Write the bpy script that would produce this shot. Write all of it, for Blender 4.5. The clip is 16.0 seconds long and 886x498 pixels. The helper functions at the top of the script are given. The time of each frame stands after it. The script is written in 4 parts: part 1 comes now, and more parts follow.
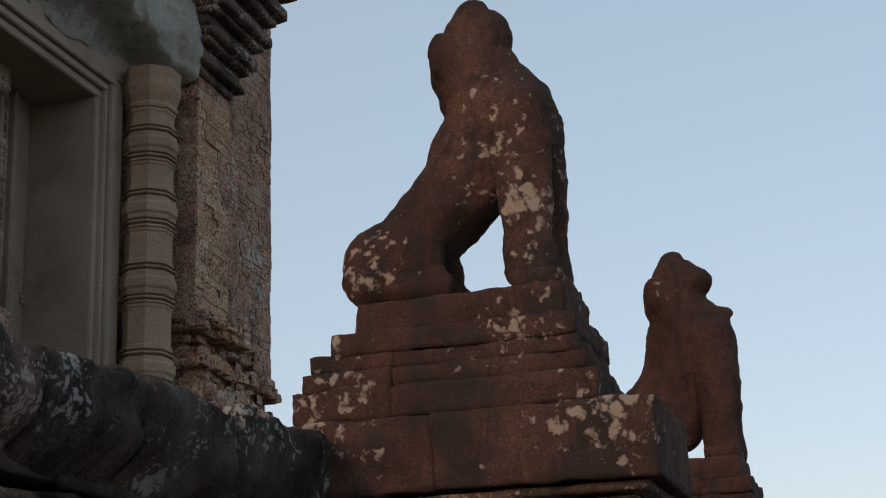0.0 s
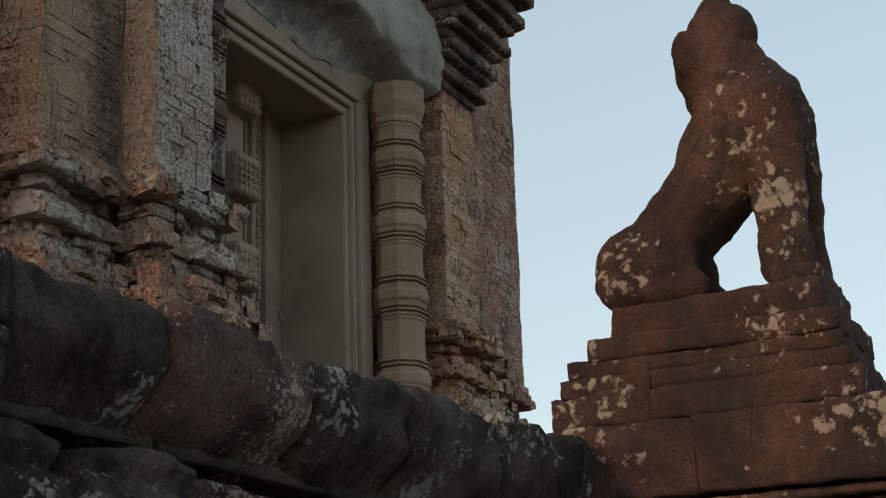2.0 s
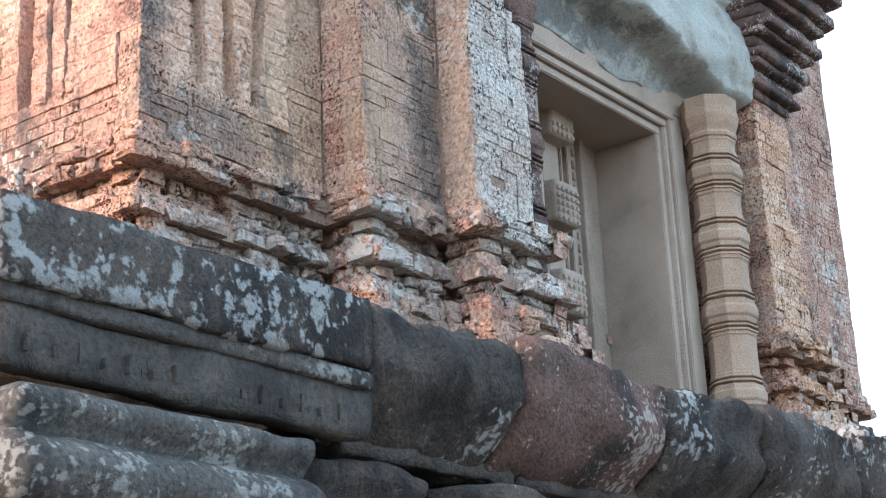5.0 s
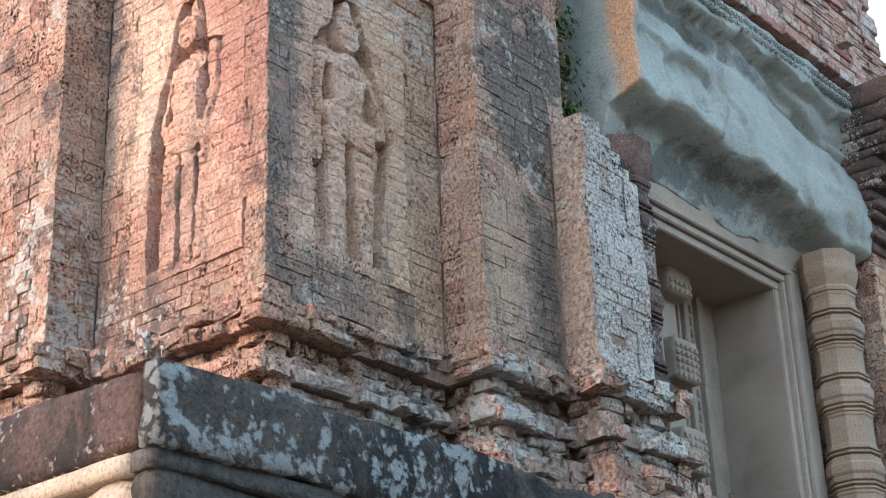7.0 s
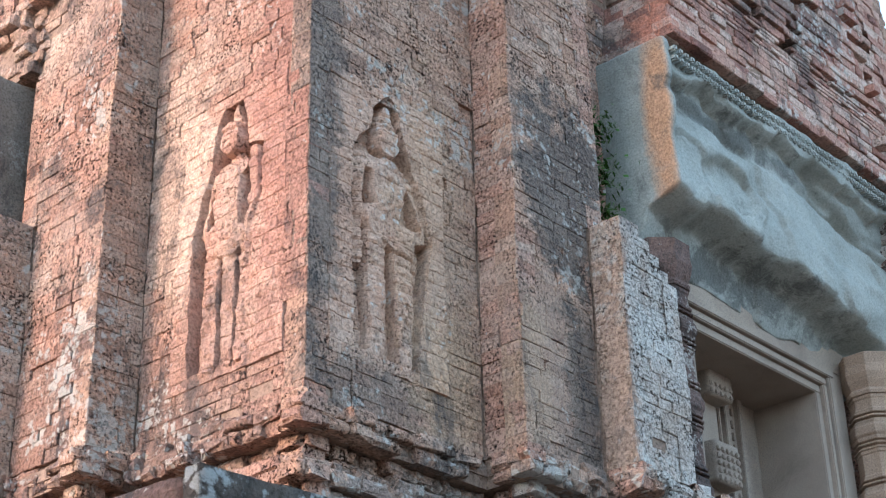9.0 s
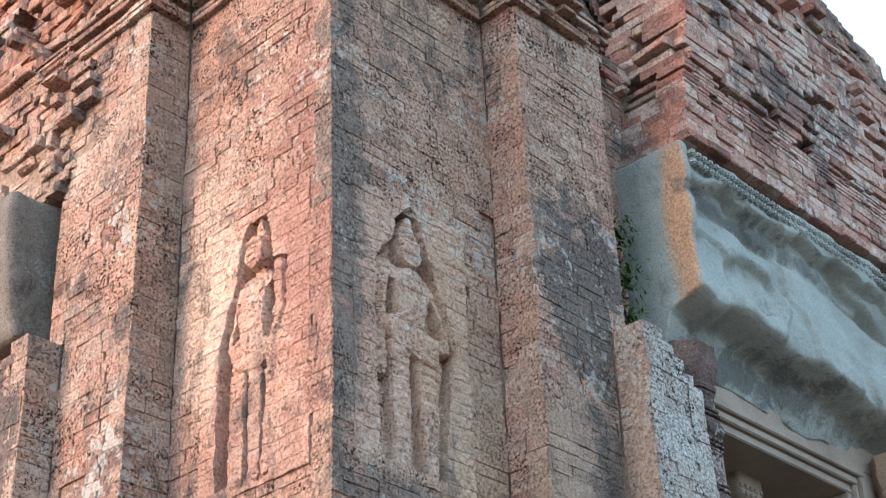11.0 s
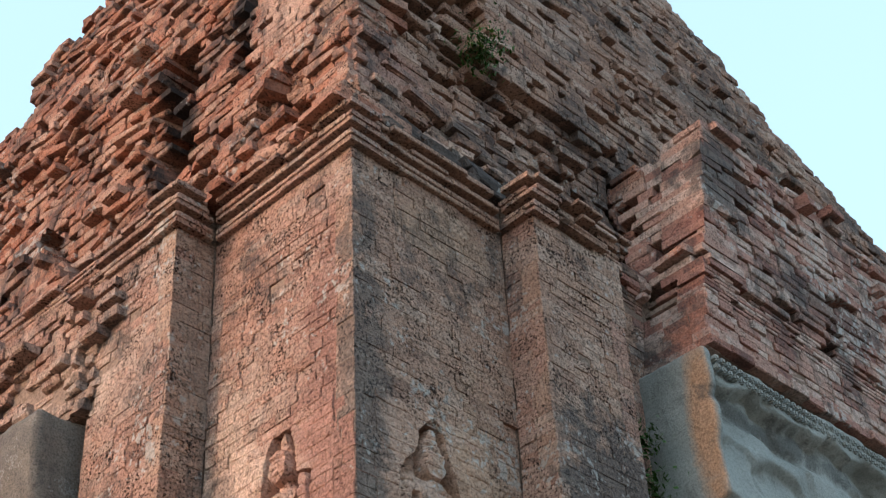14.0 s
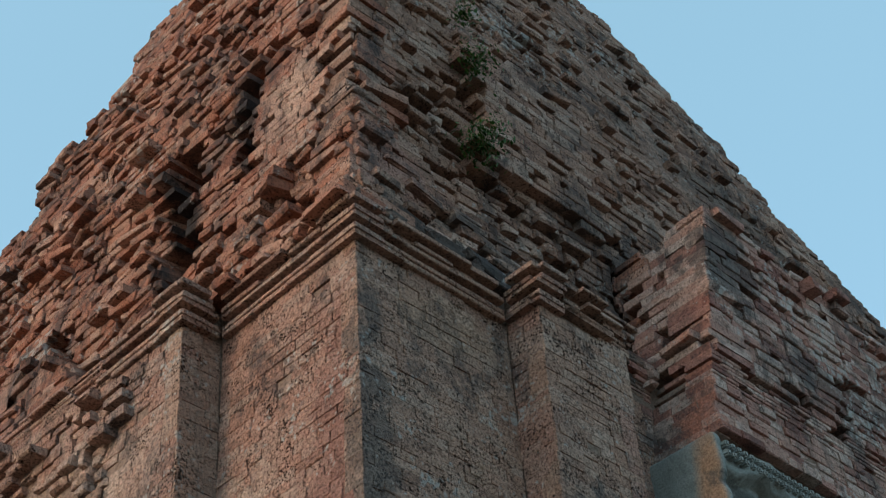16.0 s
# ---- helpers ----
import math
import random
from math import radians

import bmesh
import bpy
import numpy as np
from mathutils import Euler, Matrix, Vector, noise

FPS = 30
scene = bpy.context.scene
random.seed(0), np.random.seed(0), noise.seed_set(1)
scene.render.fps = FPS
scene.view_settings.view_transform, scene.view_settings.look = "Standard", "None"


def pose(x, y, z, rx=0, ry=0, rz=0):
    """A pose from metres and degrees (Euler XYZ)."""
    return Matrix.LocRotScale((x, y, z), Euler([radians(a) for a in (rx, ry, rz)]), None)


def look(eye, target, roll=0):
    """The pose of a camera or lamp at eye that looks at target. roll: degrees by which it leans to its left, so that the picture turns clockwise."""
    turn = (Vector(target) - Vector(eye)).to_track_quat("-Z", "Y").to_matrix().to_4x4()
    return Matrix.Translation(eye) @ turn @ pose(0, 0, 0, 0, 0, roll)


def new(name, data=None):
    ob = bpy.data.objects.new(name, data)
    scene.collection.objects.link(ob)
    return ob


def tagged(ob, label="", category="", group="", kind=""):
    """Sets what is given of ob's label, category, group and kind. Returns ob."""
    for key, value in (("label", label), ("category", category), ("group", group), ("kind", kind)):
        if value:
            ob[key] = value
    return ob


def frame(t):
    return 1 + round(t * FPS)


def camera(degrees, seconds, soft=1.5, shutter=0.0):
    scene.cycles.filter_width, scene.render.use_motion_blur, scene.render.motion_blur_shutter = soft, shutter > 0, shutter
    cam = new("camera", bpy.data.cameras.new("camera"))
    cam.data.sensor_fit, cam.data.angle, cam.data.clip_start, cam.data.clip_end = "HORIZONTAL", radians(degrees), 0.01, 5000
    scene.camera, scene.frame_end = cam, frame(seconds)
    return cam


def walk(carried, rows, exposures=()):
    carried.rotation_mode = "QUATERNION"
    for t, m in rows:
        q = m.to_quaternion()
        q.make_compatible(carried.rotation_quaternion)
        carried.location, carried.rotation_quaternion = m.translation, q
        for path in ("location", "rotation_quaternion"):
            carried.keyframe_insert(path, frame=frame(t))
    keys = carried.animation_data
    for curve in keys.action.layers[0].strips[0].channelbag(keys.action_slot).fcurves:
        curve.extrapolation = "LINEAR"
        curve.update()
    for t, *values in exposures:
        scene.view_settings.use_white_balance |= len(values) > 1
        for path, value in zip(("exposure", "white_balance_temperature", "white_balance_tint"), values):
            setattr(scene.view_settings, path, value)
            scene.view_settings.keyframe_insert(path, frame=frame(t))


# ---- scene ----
cam = camera(30.26, 16.0, soft=1.15)
PATH = [
    (0, (-5.139, -5.842, -2.699), (2.207, -3.675, -0.388), -1.92),
    (0.5, (-5.139, -5.828, -2.700), (2.110, -3.369, -0.374), -1.95),
    (1, (-5.142, -5.816, -2.702), (1.997, -3.081, -0.347), -1.84),
    (1.5, (-5.146, -5.806, -2.698), (1.904, -2.838, -0.354), -1.85),
    (2, (-5.152, -5.800, -2.697), (1.756, -2.538, -0.323), -1.87),
    (2.5, (-5.164, -5.791, -2.693), (1.550, -2.184, -0.263), -1.98),
    (3, (-5.172, -5.775, -2.693), (1.358, -1.835, -0.276), -1.92),
    (3.5, (-5.173, -5.768, -2.691), (1.217, -1.603, -0.280), -2.28),
    (4, (-5.183, -5.767, -2.691), (1.055, -1.415, -0.210), -2.54),
    (4.2, (-5.184, -5.765, -2.689), (1.002, -1.345, -0.199), -2.66),
    (6.3, (-5.272, -5.647, -2.656), (0.594, -0.983, 0.143), -2.04),
    (6.5, (-5.277, -5.656, -2.660), (0.494, -0.971, 0.296), -1.96),
    (7, (-5.287, -5.667, -2.659), (0.290, -0.949, 0.602), -2.10),
    (7.5, (-5.293, -5.675, -2.660), (0.318, -1.002, 0.610), -2.28),
    (8, (-5.296, -5.673, -2.659), (0.288, -0.998, 0.652), -2.08),
    (8.5, (-5.298, -5.673, -2.657), (0.177, -0.978, 0.803), -1.77),
    (8.7, (-5.302, -5.679, -2.660), (0.082, -0.968, 0.920), -1.53),
    (10.8, (-5.322, -5.728, -2.682), (-0.260, -1.083, 1.417), -2.63),
    (11, (-5.336, -5.736, -2.678), (-0.304, -1.120, 1.490), -2.54),
    (11.5, (-5.332, -5.748, -2.665), (-0.355, -1.160, 1.598), -2.68),
    (12, (-5.326, -5.760, -2.671), (-0.354, -1.211, 1.639), -2.72),
    (12.5, (-5.324, -5.753, -2.675), (-0.374, -1.238, 1.696), -2.76),
    (13, (-5.333, -5.764, -2.673), (-0.543, -1.352, 1.974), -2.74),
    (13.5, (-5.338, -5.776, -2.674), (-0.702, -1.436, 2.193), -2.94),
    (14, (-5.341, -5.766, -2.676), (-0.788, -1.495, 2.327), -3.22),
    (14.5, (-5.338, -5.762, -2.683), (-0.959, -1.590, 2.553), -3.62),
    (15, (-5.341, -5.762, -2.688), (-1.020, -1.646, 2.640), -4.00),
    (15.5, (-5.344, -5.768, -2.686), (-0.952, -1.702, 2.623), -4.55),
    (16, (-5.332, -5.763, -2.695), (-0.995, -1.699, 2.660), -4.64),
]
EXPOSURE = [
    (0, -0.52, 7600, 28),
    (0.5, -0.62, 7400, 26),
    (0.8, -1.8, 7100, 23),
    (1, -1.25, 7400, 23),
    (1.2, -0.15, 8600, 25),
    (1.6, 0.0, 8900, 25),
    (2, -0.25, 8200, 23),
    (2.5, -0.03, 7850, 22),
    (3, 0.84, 6900, 26),
    (3.5, 1.62, 6650, 25),
    (4.2, 1.85, 6550, 25),
    (6.3, 2.12, 6400, 21),
    (6.6, 2.05, 6350, 21),
    (7, 1.45, 6350, 20),
    (8.5, 1.48, 6150, 21),
    (11, 1.42, 6220, 19),
    (12.5, 1.35, 6250, 18),
    (13.2, 1.12, 6350, 19),
    (14, 0.64, 6700, 20),
    (14.5, 0.07, 6550, 11),
    (15, -0.14, 6150, 8),
    (16, -0.14, 6150, 8),
]
walk(cam, [(t, look(eye, target, roll)) for t, eye, target, roll in PATH], EXPOSURE)

# ---- world and sun: low warm sun on the tower's west face, pale sky ----
SUN_DIR = Vector((-1.0, 0.34, 0.42)).normalized()
world = bpy.data.worlds.new("sky")
scene.world = world
world.use_nodes = True
wn = world.node_tree
sky = wn.nodes.new("ShaderNodeTexSky")
sky.sky_type = "NISHITA"
sky.sun_disc = False
sky.sun_elevation = math.asin(SUN_DIR.z)
sky.sun_rotation = math.atan2(SUN_DIR.x, SUN_DIR.y)
sky.dust_density = 2.0
bg = wn.nodes["Background"]
haze = wn.nodes.new("ShaderNodeMix")
haze.data_type, haze.blend_type = "RGBA", "ADD"
haze.inputs[0].default_value, haze.inputs[7].default_value = 1.0, (2.2, 3.72, 4.28, 1)
wn.links.new(sky.outputs[0], haze.inputs[6])
wn.links.new(haze.outputs[2], bg.inputs[0])
bg.inputs[1].default_value = 0.13
sun_data = bpy.data.lights.new("sun", "SUN")
sun_data.energy, sun_data.angle, sun_data.color = 0.85, radians(7), (1.0, 0.57, 0.34)
sun = new("sun", sun_data)
sun.matrix_world = look(SUN_DIR * 60, (0, 0, 0))


# ---- materials ----
def ramp(nt, fac, stops):
    r = nt.nodes.new("ShaderNodeValToRGB")
    while len(r.color_ramp.elements) < len(stops):
        r.color_ramp.elements.new(0.5)
    for e, (p, c) in zip(r.color_ramp.elements, stops):
        e.position, e.color = p, (*c, 1) if len(c) == 3 else c
    nt.links.new(fac, r.inputs[0])
    return r.outputs[0]


def noise_tex(nt, co, scale, detail=5.0, rough=0.6, distort=0.0):
    n = nt.nodes.new("ShaderNodeTexNoise")
    n.inputs["Scale"].default_value, n.inputs["Detail"].default_value = scale, detail
    n.inputs["Roughness"].default_value, n.inputs["Distortion"].default_value = rough, distort
    nt.links.new(co, n.inputs["Vector"])
    return n.outputs["Fac"]


def mix(nt, fac, a, b, kind="MIX"):
    m = nt.nodes.new("ShaderNodeMix")
    m.data_type, m.blend_type = "RGBA", kind
    for sock, v in ((m.inputs[0], fac), (m.inputs[6], a), (m.inputs[7], b)):
        if isinstance(v, (int, float)):
            sock.default_value = v
        elif isinstance(v, tuple):
            sock.default_value = (*v, 1)
        else:
            nt.links.new(v, sock)
    return m.outputs[2]


def maths(nt, op, a, b=0.0):
    m = nt.nodes.new("ShaderNodeMath")
    m.operation = op
    for sock, v in zip(m.inputs, (a, b)):
        if isinstance(v, (int, float)):
            sock.default_value = v
        else:
            nt.links.new(v, sock)
    return m.outputs[0]


def step(nt, v, lo, hi):
    return ramp(nt, v, [(lo, (0, 0, 0)), (hi, (1, 1, 1))])


def weathered(name, tones, each="", black=None, white=None, grey=None, grain=60.0, bump=0.35, rough=0.9, blotch=1.6, moss=None, pits=0.0, spread=0.3, speck=0.7, stains_shade=(), lichen=()):
    """Old stone or brick: ground tones by large noise, a tone of its own for each piece, dark film, pale lichen, grain and relief."""
    m = bpy.data.materials.new(name)
    m.use_nodes = True
    nt = m.node_tree
    geo = nt.nodes.new("ShaderNodeNewGeometry")
    co = geo.outputs["Position"]
    big = noise_tex(nt, co, blotch, 6, 0.65, 0.3)
    n = len(tones)
    if each:
        src = geo.outputs["Random Per Island"] if each == "island" else nt.nodes.new("ShaderNodeObjectInfo").outputs["Random"]
        f = maths(nt, "ADD", maths(nt, "MULTIPLY", src, spread), maths(nt, "MULTIPLY", maths(nt, "SUBTRACT", big, 0.2), 1.1))
        f = maths(nt, "MULTIPLY", f, 0.95)
    else:
        f = ramp(nt, big, [(0.25, (0, 0, 0)), (0.75, (1, 1, 1))])
    col = ramp(nt, f, [(0.1 + 0.8 * i / (n - 1), c) for i, c in enumerate(tones)])
    fine = noise_tex(nt, co, grain, 6, 0.7)
    col = mix(nt, speck, col, ramp(nt, fine, [(0.36, (0.35, 0.33, 0.32)), (0.5, (0.95, 0.95, 0.95)), (0.66, (1.35, 1.3, 1.25))]), "MULTIPLY")
    mid = noise_tex(nt, co, 7.0, 6, 0.7, 0.6)
    edge = noise_tex(nt, co, 4.5, 7, 0.75, 0.5)

    def patch(centre, radii, ragged=2.6):
        """A ragged patch of growth, dirt or painted shade about a place on the wall."""
        sub = nt.nodes.new("ShaderNodeVectorMath")
        sub.operation = "SUBTRACT"
        sub.inputs[1].default_value = centre
        nt.links.new(co, sub.inputs[0])
        div = nt.nodes.new("ShaderNodeVectorMath")
        div.operation = "DIVIDE"
        div.inputs[1].default_value = radii
        nt.links.new(sub.outputs[0], div.inputs[0])
        far = nt.nodes.new("ShaderNodeVectorMath")
        far.operation = "LENGTH"
        nt.links.new(div.outputs[0], far.inputs[0])
        return maths(nt, "ADD", maths(nt, "SUBTRACT", 1.0, far.outputs["Value"]), maths(nt, "MULTIPLY", maths(nt, "SUBTRACT", edge, 0.5), ragged))

    tall = nt.nodes.new("ShaderNodeVectorMath")
    tall.operation = "MULTIPLY"
    tall.inputs[1].default_value = (1, 1, 0.45)
    nt.links.new(co, tall.inputs[0])
    tall = tall.outputs[0]
    hole = None
    if pits:
        hole = step(nt, maths(nt, "ADD", maths(nt, "MULTIPLY", noise_tex(nt, co, 50.0, 4, 0.6), 0.7), maths(nt, "MULTIPLY", noise_tex(nt, co, 5.0, 3, 0.5), 0.3)), 0.4, 0.425)
        col = mix(nt, pits, col, ramp(nt, hole, [(0, (0.15, 0.13, 0.12)), (1, (1, 1, 1))]), "MULTIPLY")
    for tint, centre, radii, force, *ragged in stains_shade:
        col = mix(nt, maths(nt, "MULTIPLY", step(nt, patch(centre, radii, *ragged), 0.05, 0.4), force), col, mix(nt, 0.75, tint, ramp(nt, fine, [(0.36, (0.45, 0.45, 0.45)), (0.64, (1.5, 1.5, 1.5))]), "MULTIPLY"))
    if grey:
        g = noise_tex(nt, tall, grey[1], 7, 0.7, 0.8)
        col = mix(nt, maths(nt, "MULTIPLY", step(nt, g, grey[2], grey[2] + 0.14), grey[3]), col, grey[0])
    if black:
        b = maths(nt, "ADD", maths(nt, "MULTIPLY", noise_tex(nt, tall, black[1], 7, 0.72, 1.0), 0.75), maths(nt, "MULTIPLY", mid, 0.25))
        col = mix(nt, maths(nt, "MULTIPLY", step(nt, b, black[2], black[2] + 0.1), black[3]), col, black[0])
    if white:
        vor = nt.nodes.new("ShaderNodeTexVoronoi")
        vor.inputs["Scale"].default_value = white[1] * 1.5
        warp = nt.nodes.new("ShaderNodeTexNoise")
        warp.inputs["Scale"].default_value, warp.inputs["Detail"].default_value = white[1] * 1.3, 4
        nt.links.new(co, warp.inputs["Vector"])
        bent = nt.nodes.new("ShaderNodeVectorMath")
        bent.operation = "MULTIPLY_ADD"
        bent.inputs[1].default_value = [1.5 / white[1]] * 3
        nt.links.new(warp.outputs["Color"], bent.inputs[0])
        nt.links.new(co, bent.inputs[2])
        nt.links.new(bent.outputs[0], vor.inputs["Vector"])
        w = maths(nt, "MULTIPLY", maths(nt, "SUBTRACT", noise_tex(nt, co, white[1] * 0.11, 5, 0.65), 0.5), 1.5)
        w = maths(nt, "SUBTRACT", w, maths(nt, "MULTIPLY", vor.outputs["Distance"], 0.42))
        w = maths(nt, "ADD", maths(nt, "ADD", w, 0.42), maths(nt, "MULTIPLY", noise_tex(nt, co, white[1] * 3.5, 4, 0.6), 0.45))
        for centre, radii, gain in lichen:
            w = maths(nt, "ADD", w, maths(nt, "MULTIPLY", step(nt, patch(centre, radii, 1.2), 0.0, 0.5), gain))
        col = mix(nt, maths(nt, "MULTIPLY", step(nt, w, white[2] - 0.02, white[2] + 0.08), white[3]), col, white[0])
    if moss:
        col = mix(nt, maths(nt, "MULTIPLY", step(nt, noise_tex(nt, co, 2.3, 6, 0.7, 1.0), moss[1], moss[1] + 0.1), 0.8), col, moss[0])
    bsdf = nt.nodes["Principled BSDF"]
    nt.links.new(col, bsdf.inputs["Base Color"])
    bsdf.inputs["Roughness"].default_value = rough
    bsdf.inputs["Specular IOR Level"].default_value = 0.2
    h = maths(nt, "ADD", maths(nt, "MULTIPLY", mid, 0.7), maths(nt, "MULTIPLY", fine, 0.3))
    if hole is not None:
        h = maths(nt, "ADD", h, maths(nt, "MULTIPLY", hole, 0.3))
    bm_ = nt.nodes.new("ShaderNodeBump")
    bm_.inputs["Strength"].default_value, bm_.inputs["Distance"].default_value = bump, 0.05
    nt.links.new(h, bm_.inputs["Height"])
    nt.links.new(bm_.outputs[0], bsdf.inputs["Normal"])
    return m


BRICKS = [(0.25, 0.13, 0.095), (0.37, 0.205, 0.15), (0.48, 0.28, 0.21), (0.44, 0.29, 0.225), (0.54, 0.38, 0.3)]
# South-face tones: lichen grey, plus the shaded side's cooler cast put in.
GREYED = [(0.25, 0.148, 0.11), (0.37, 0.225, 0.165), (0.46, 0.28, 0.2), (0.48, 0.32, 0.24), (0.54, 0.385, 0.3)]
RUINED = [(0.13, 0.052, 0.038), (0.29, 0.115, 0.072), (0.43, 0.185, 0.118), (0.4, 0.21, 0.145), (0.5, 0.3, 0.22)]
PALE, FILM = (0.5, 0.49, 0.45), (0.065, 0.062, 0.062)
DARK_GREY, CREAM, WARM, ROSE = (0.095, 0.088, 0.082), (0.62, 0.47, 0.37), (0.47, 0.31, 0.205), (0.37, 0.18, 0.14)
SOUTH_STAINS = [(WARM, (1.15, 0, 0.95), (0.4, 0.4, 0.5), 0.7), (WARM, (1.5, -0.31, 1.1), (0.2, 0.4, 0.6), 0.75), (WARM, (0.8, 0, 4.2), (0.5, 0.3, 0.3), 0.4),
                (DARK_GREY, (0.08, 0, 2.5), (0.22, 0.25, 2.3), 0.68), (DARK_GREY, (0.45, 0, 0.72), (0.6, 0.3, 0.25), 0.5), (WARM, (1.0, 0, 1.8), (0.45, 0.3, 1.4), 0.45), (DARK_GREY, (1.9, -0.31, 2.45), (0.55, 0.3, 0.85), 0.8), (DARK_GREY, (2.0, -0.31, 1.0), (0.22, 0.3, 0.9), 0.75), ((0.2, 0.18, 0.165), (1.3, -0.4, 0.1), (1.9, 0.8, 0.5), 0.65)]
# The final west patch paints shadow on the low wall, over rose staining.
WEST_STAINS_SHADE = [(CREAM, (0, 1.15, 2.3), (0.3, 0.4, 1.1), 0.6), ((0.31, 0.155, 0.12), (0, 0.15, 2.6), (0.3, 0.42, 1.9), 0.75), (CREAM, (-0.1, 2.6, 3.6), (0.6, 0.8, 0.8), 0.45),
               (DARK_GREY, (-0.3, 1.42, 1.2), (0.35, 0.22, 1.0), 0.7), (DARK_GREY, (-0.57, 2.45, 1.5), (0.35, 0.45, 0.8), 0.75), (DARK_GREY, (0, 0.8, 0.5), (0.4, 0.9, 0.2), 0.5), ((0.27, 0.165, 0.13), (-0.2, 1.3, 0.9), (0.7, 1.8, 0.75), 0.55)]
brick_look = dict(grain=45, bump=1.3, pits=1.0, speck=1.0, spread=0.5)
M_BRICK = weathered("pink_brick", BRICKS, "island", black=(FILM, 1.6, 0.515, 0.78), white=(PALE, 9.0, 0.64, 0.8), grey=((0.36, 0.3, 0.255), 0.9, 0.56, 0.5), **brick_look, stains_shade=WEST_STAINS_SHADE)
M_GREYED = weathered("lichen_shade_brick", GREYED, "island", black=(FILM, 1.5, 0.535, 0.75), white=(PALE, 9.0, 0.6, 0.6), grey=((0.36, 0.275, 0.22), 0.9, 0.51, 0.5), **brick_look, stains_shade=SOUTH_STAINS, lichen=[((1.3, -0.4, 0.1), (1.9, 0.8, 0.5), 0.1)])
M_GREYED_ONE = weathered("lichen_shade_brick_single", GREYED, "object", black=(FILM, 1.5, 0.535, 0.75), white=(PALE, 9.0, 0.6, 0.6), grey=((0.36, 0.275, 0.22), 0.9, 0.51, 0.5), **brick_look, stains_shade=SOUTH_STAINS)
# The two near-black patches paint shade around the roof's hollows.
M_RUIN = weathered("ruined_brick", RUINED, "island", black=((0.05, 0.046, 0.045), 1.1, 0.485, 0.78), white=(PALE, 8.0, 0.64, 0.6), grey=((0.24, 0.19, 0.16), 0.7, 0.52, 0.45), grain=50, bump=1.0, pits=0.8, spread=0.6, speck=0.85, stains_shade=[((0.016, 0.015, 0.015), (0.3, 2.66, 6.95), (0.9, 0.4, 1.05), 0.95, 1.2), ((0.016, 0.015, 0.015), (0.3, 1.8, 7.4), (0.9, 0.22, 0.8), 0.9, 1.2), (CREAM, (0.3, 1.15, 7.1), (0.4, 0.6, 0.8), 0.4)])
# Greyer copy of the roof brick; the sunless side's shade is in its tones.
M_RUIN_SHADE = weathered("shade_ruined_brick", [(0.13, 0.07, 0.052), (0.25, 0.14, 0.1), (0.37, 0.215, 0.15), (0.4, 0.25, 0.185), (0.47, 0.33, 0.255)], "island", black=((0.05, 0.046, 0.045), 1.1, 0.485, 0.78), white=(PALE, 8.0, 0.64, 0.6), grey=((0.24, 0.19, 0.16), 0.7, 0.52, 0.45), grain=50, bump=1.0, pits=0.8, spread=0.6, speck=0.85, stains_shade=[((0.05, 0.048, 0.045), (0.9, 0.0, 5.0), (1.3, 0.6, 0.4), 0.8), ((0.05, 0.048, 0.045), (2.3, 0.1, 4.85), (0.8, 0.6, 0.4), 0.75), (ROSE, (0.6, 0.2, 6.0), (0.8, 0.7, 0.6), 0.5), ((0.05, 0.048, 0.045), (6.0, 0.6, 9.2), (1.2, 0.8, 1.2), 0.6)])
# Bricks inside the hollows are near-black: the cavities' shade is their colour.
M_HOLLOW_SHADE = weathered("hollow_shade_brick", [(0.03, 0.027, 0.026), (0.055, 0.045, 0.042), (0.12, 0.07, 0.055)], "island", black=((0.025, 0.024, 0.024), 1.6, 0.48, 0.8), grain=50, bump=1.0, pits=0.6, spread=0.5)
M_PIER = weathered("pale_orange_brick", [(0.4, 0.22, 0.135), (0.5, 0.3, 0.195), (0.57, 0.37, 0.255), (0.6, 0.43, 0.33)], "island", black=(FILM, 1.9, 0.6, 0.5), white=(PALE, 9.0, 0.62, 0.7), **brick_look)
M_MORTAR = weathered("brick_core", [(0.22, 0.15, 0.115), (0.33, 0.235, 0.18)], grain=40, bump=0.8)
M_CARVED = weathered("carved_brick", BRICKS[1:], "", black=(FILM, 1.9, 0.54, 0.6), white=(PALE, 9.0, 0.66, 0.7), grey=((0.36, 0.3, 0.255), 0.9, 0.56, 0.5), grain=55, bump=0.75, blotch=2.6, pits=0.75, stains_shade=WEST_STAINS_SHADE)
M_CARVED_GREY = weathered("carved_lichen_shade_brick", GREYED[1:], "", black=(FILM, 1.7, 0.53, 0.65), white=(PALE, 9.0, 0.63, 0.7), grey=((0.36, 0.275, 0.22), 0.9, 0.51, 0.5), grain=55, bump=0.75, blotch=2.6, pits=0.75, stains_shade=SOUTH_STAINS)
M_LIME = weathered("limewashed_brick", [(0.36, 0.28, 0.22), (0.45, 0.38, 0.33), (0.5, 0.47, 0.43), (0.53, 0.51, 0.475)], "", black=((0.12, 0.115, 0.11), 3.2, 0.55, 0.75), white=((0.56, 0.54, 0.5), 9.0, 0.61, 0.5), blotch=2.2, **brick_look, stains_shade=[((0.42, 0.275, 0.2), (2.08, -0.4, 1.0), (0.13, 0.3, 2.0), 0.85)])
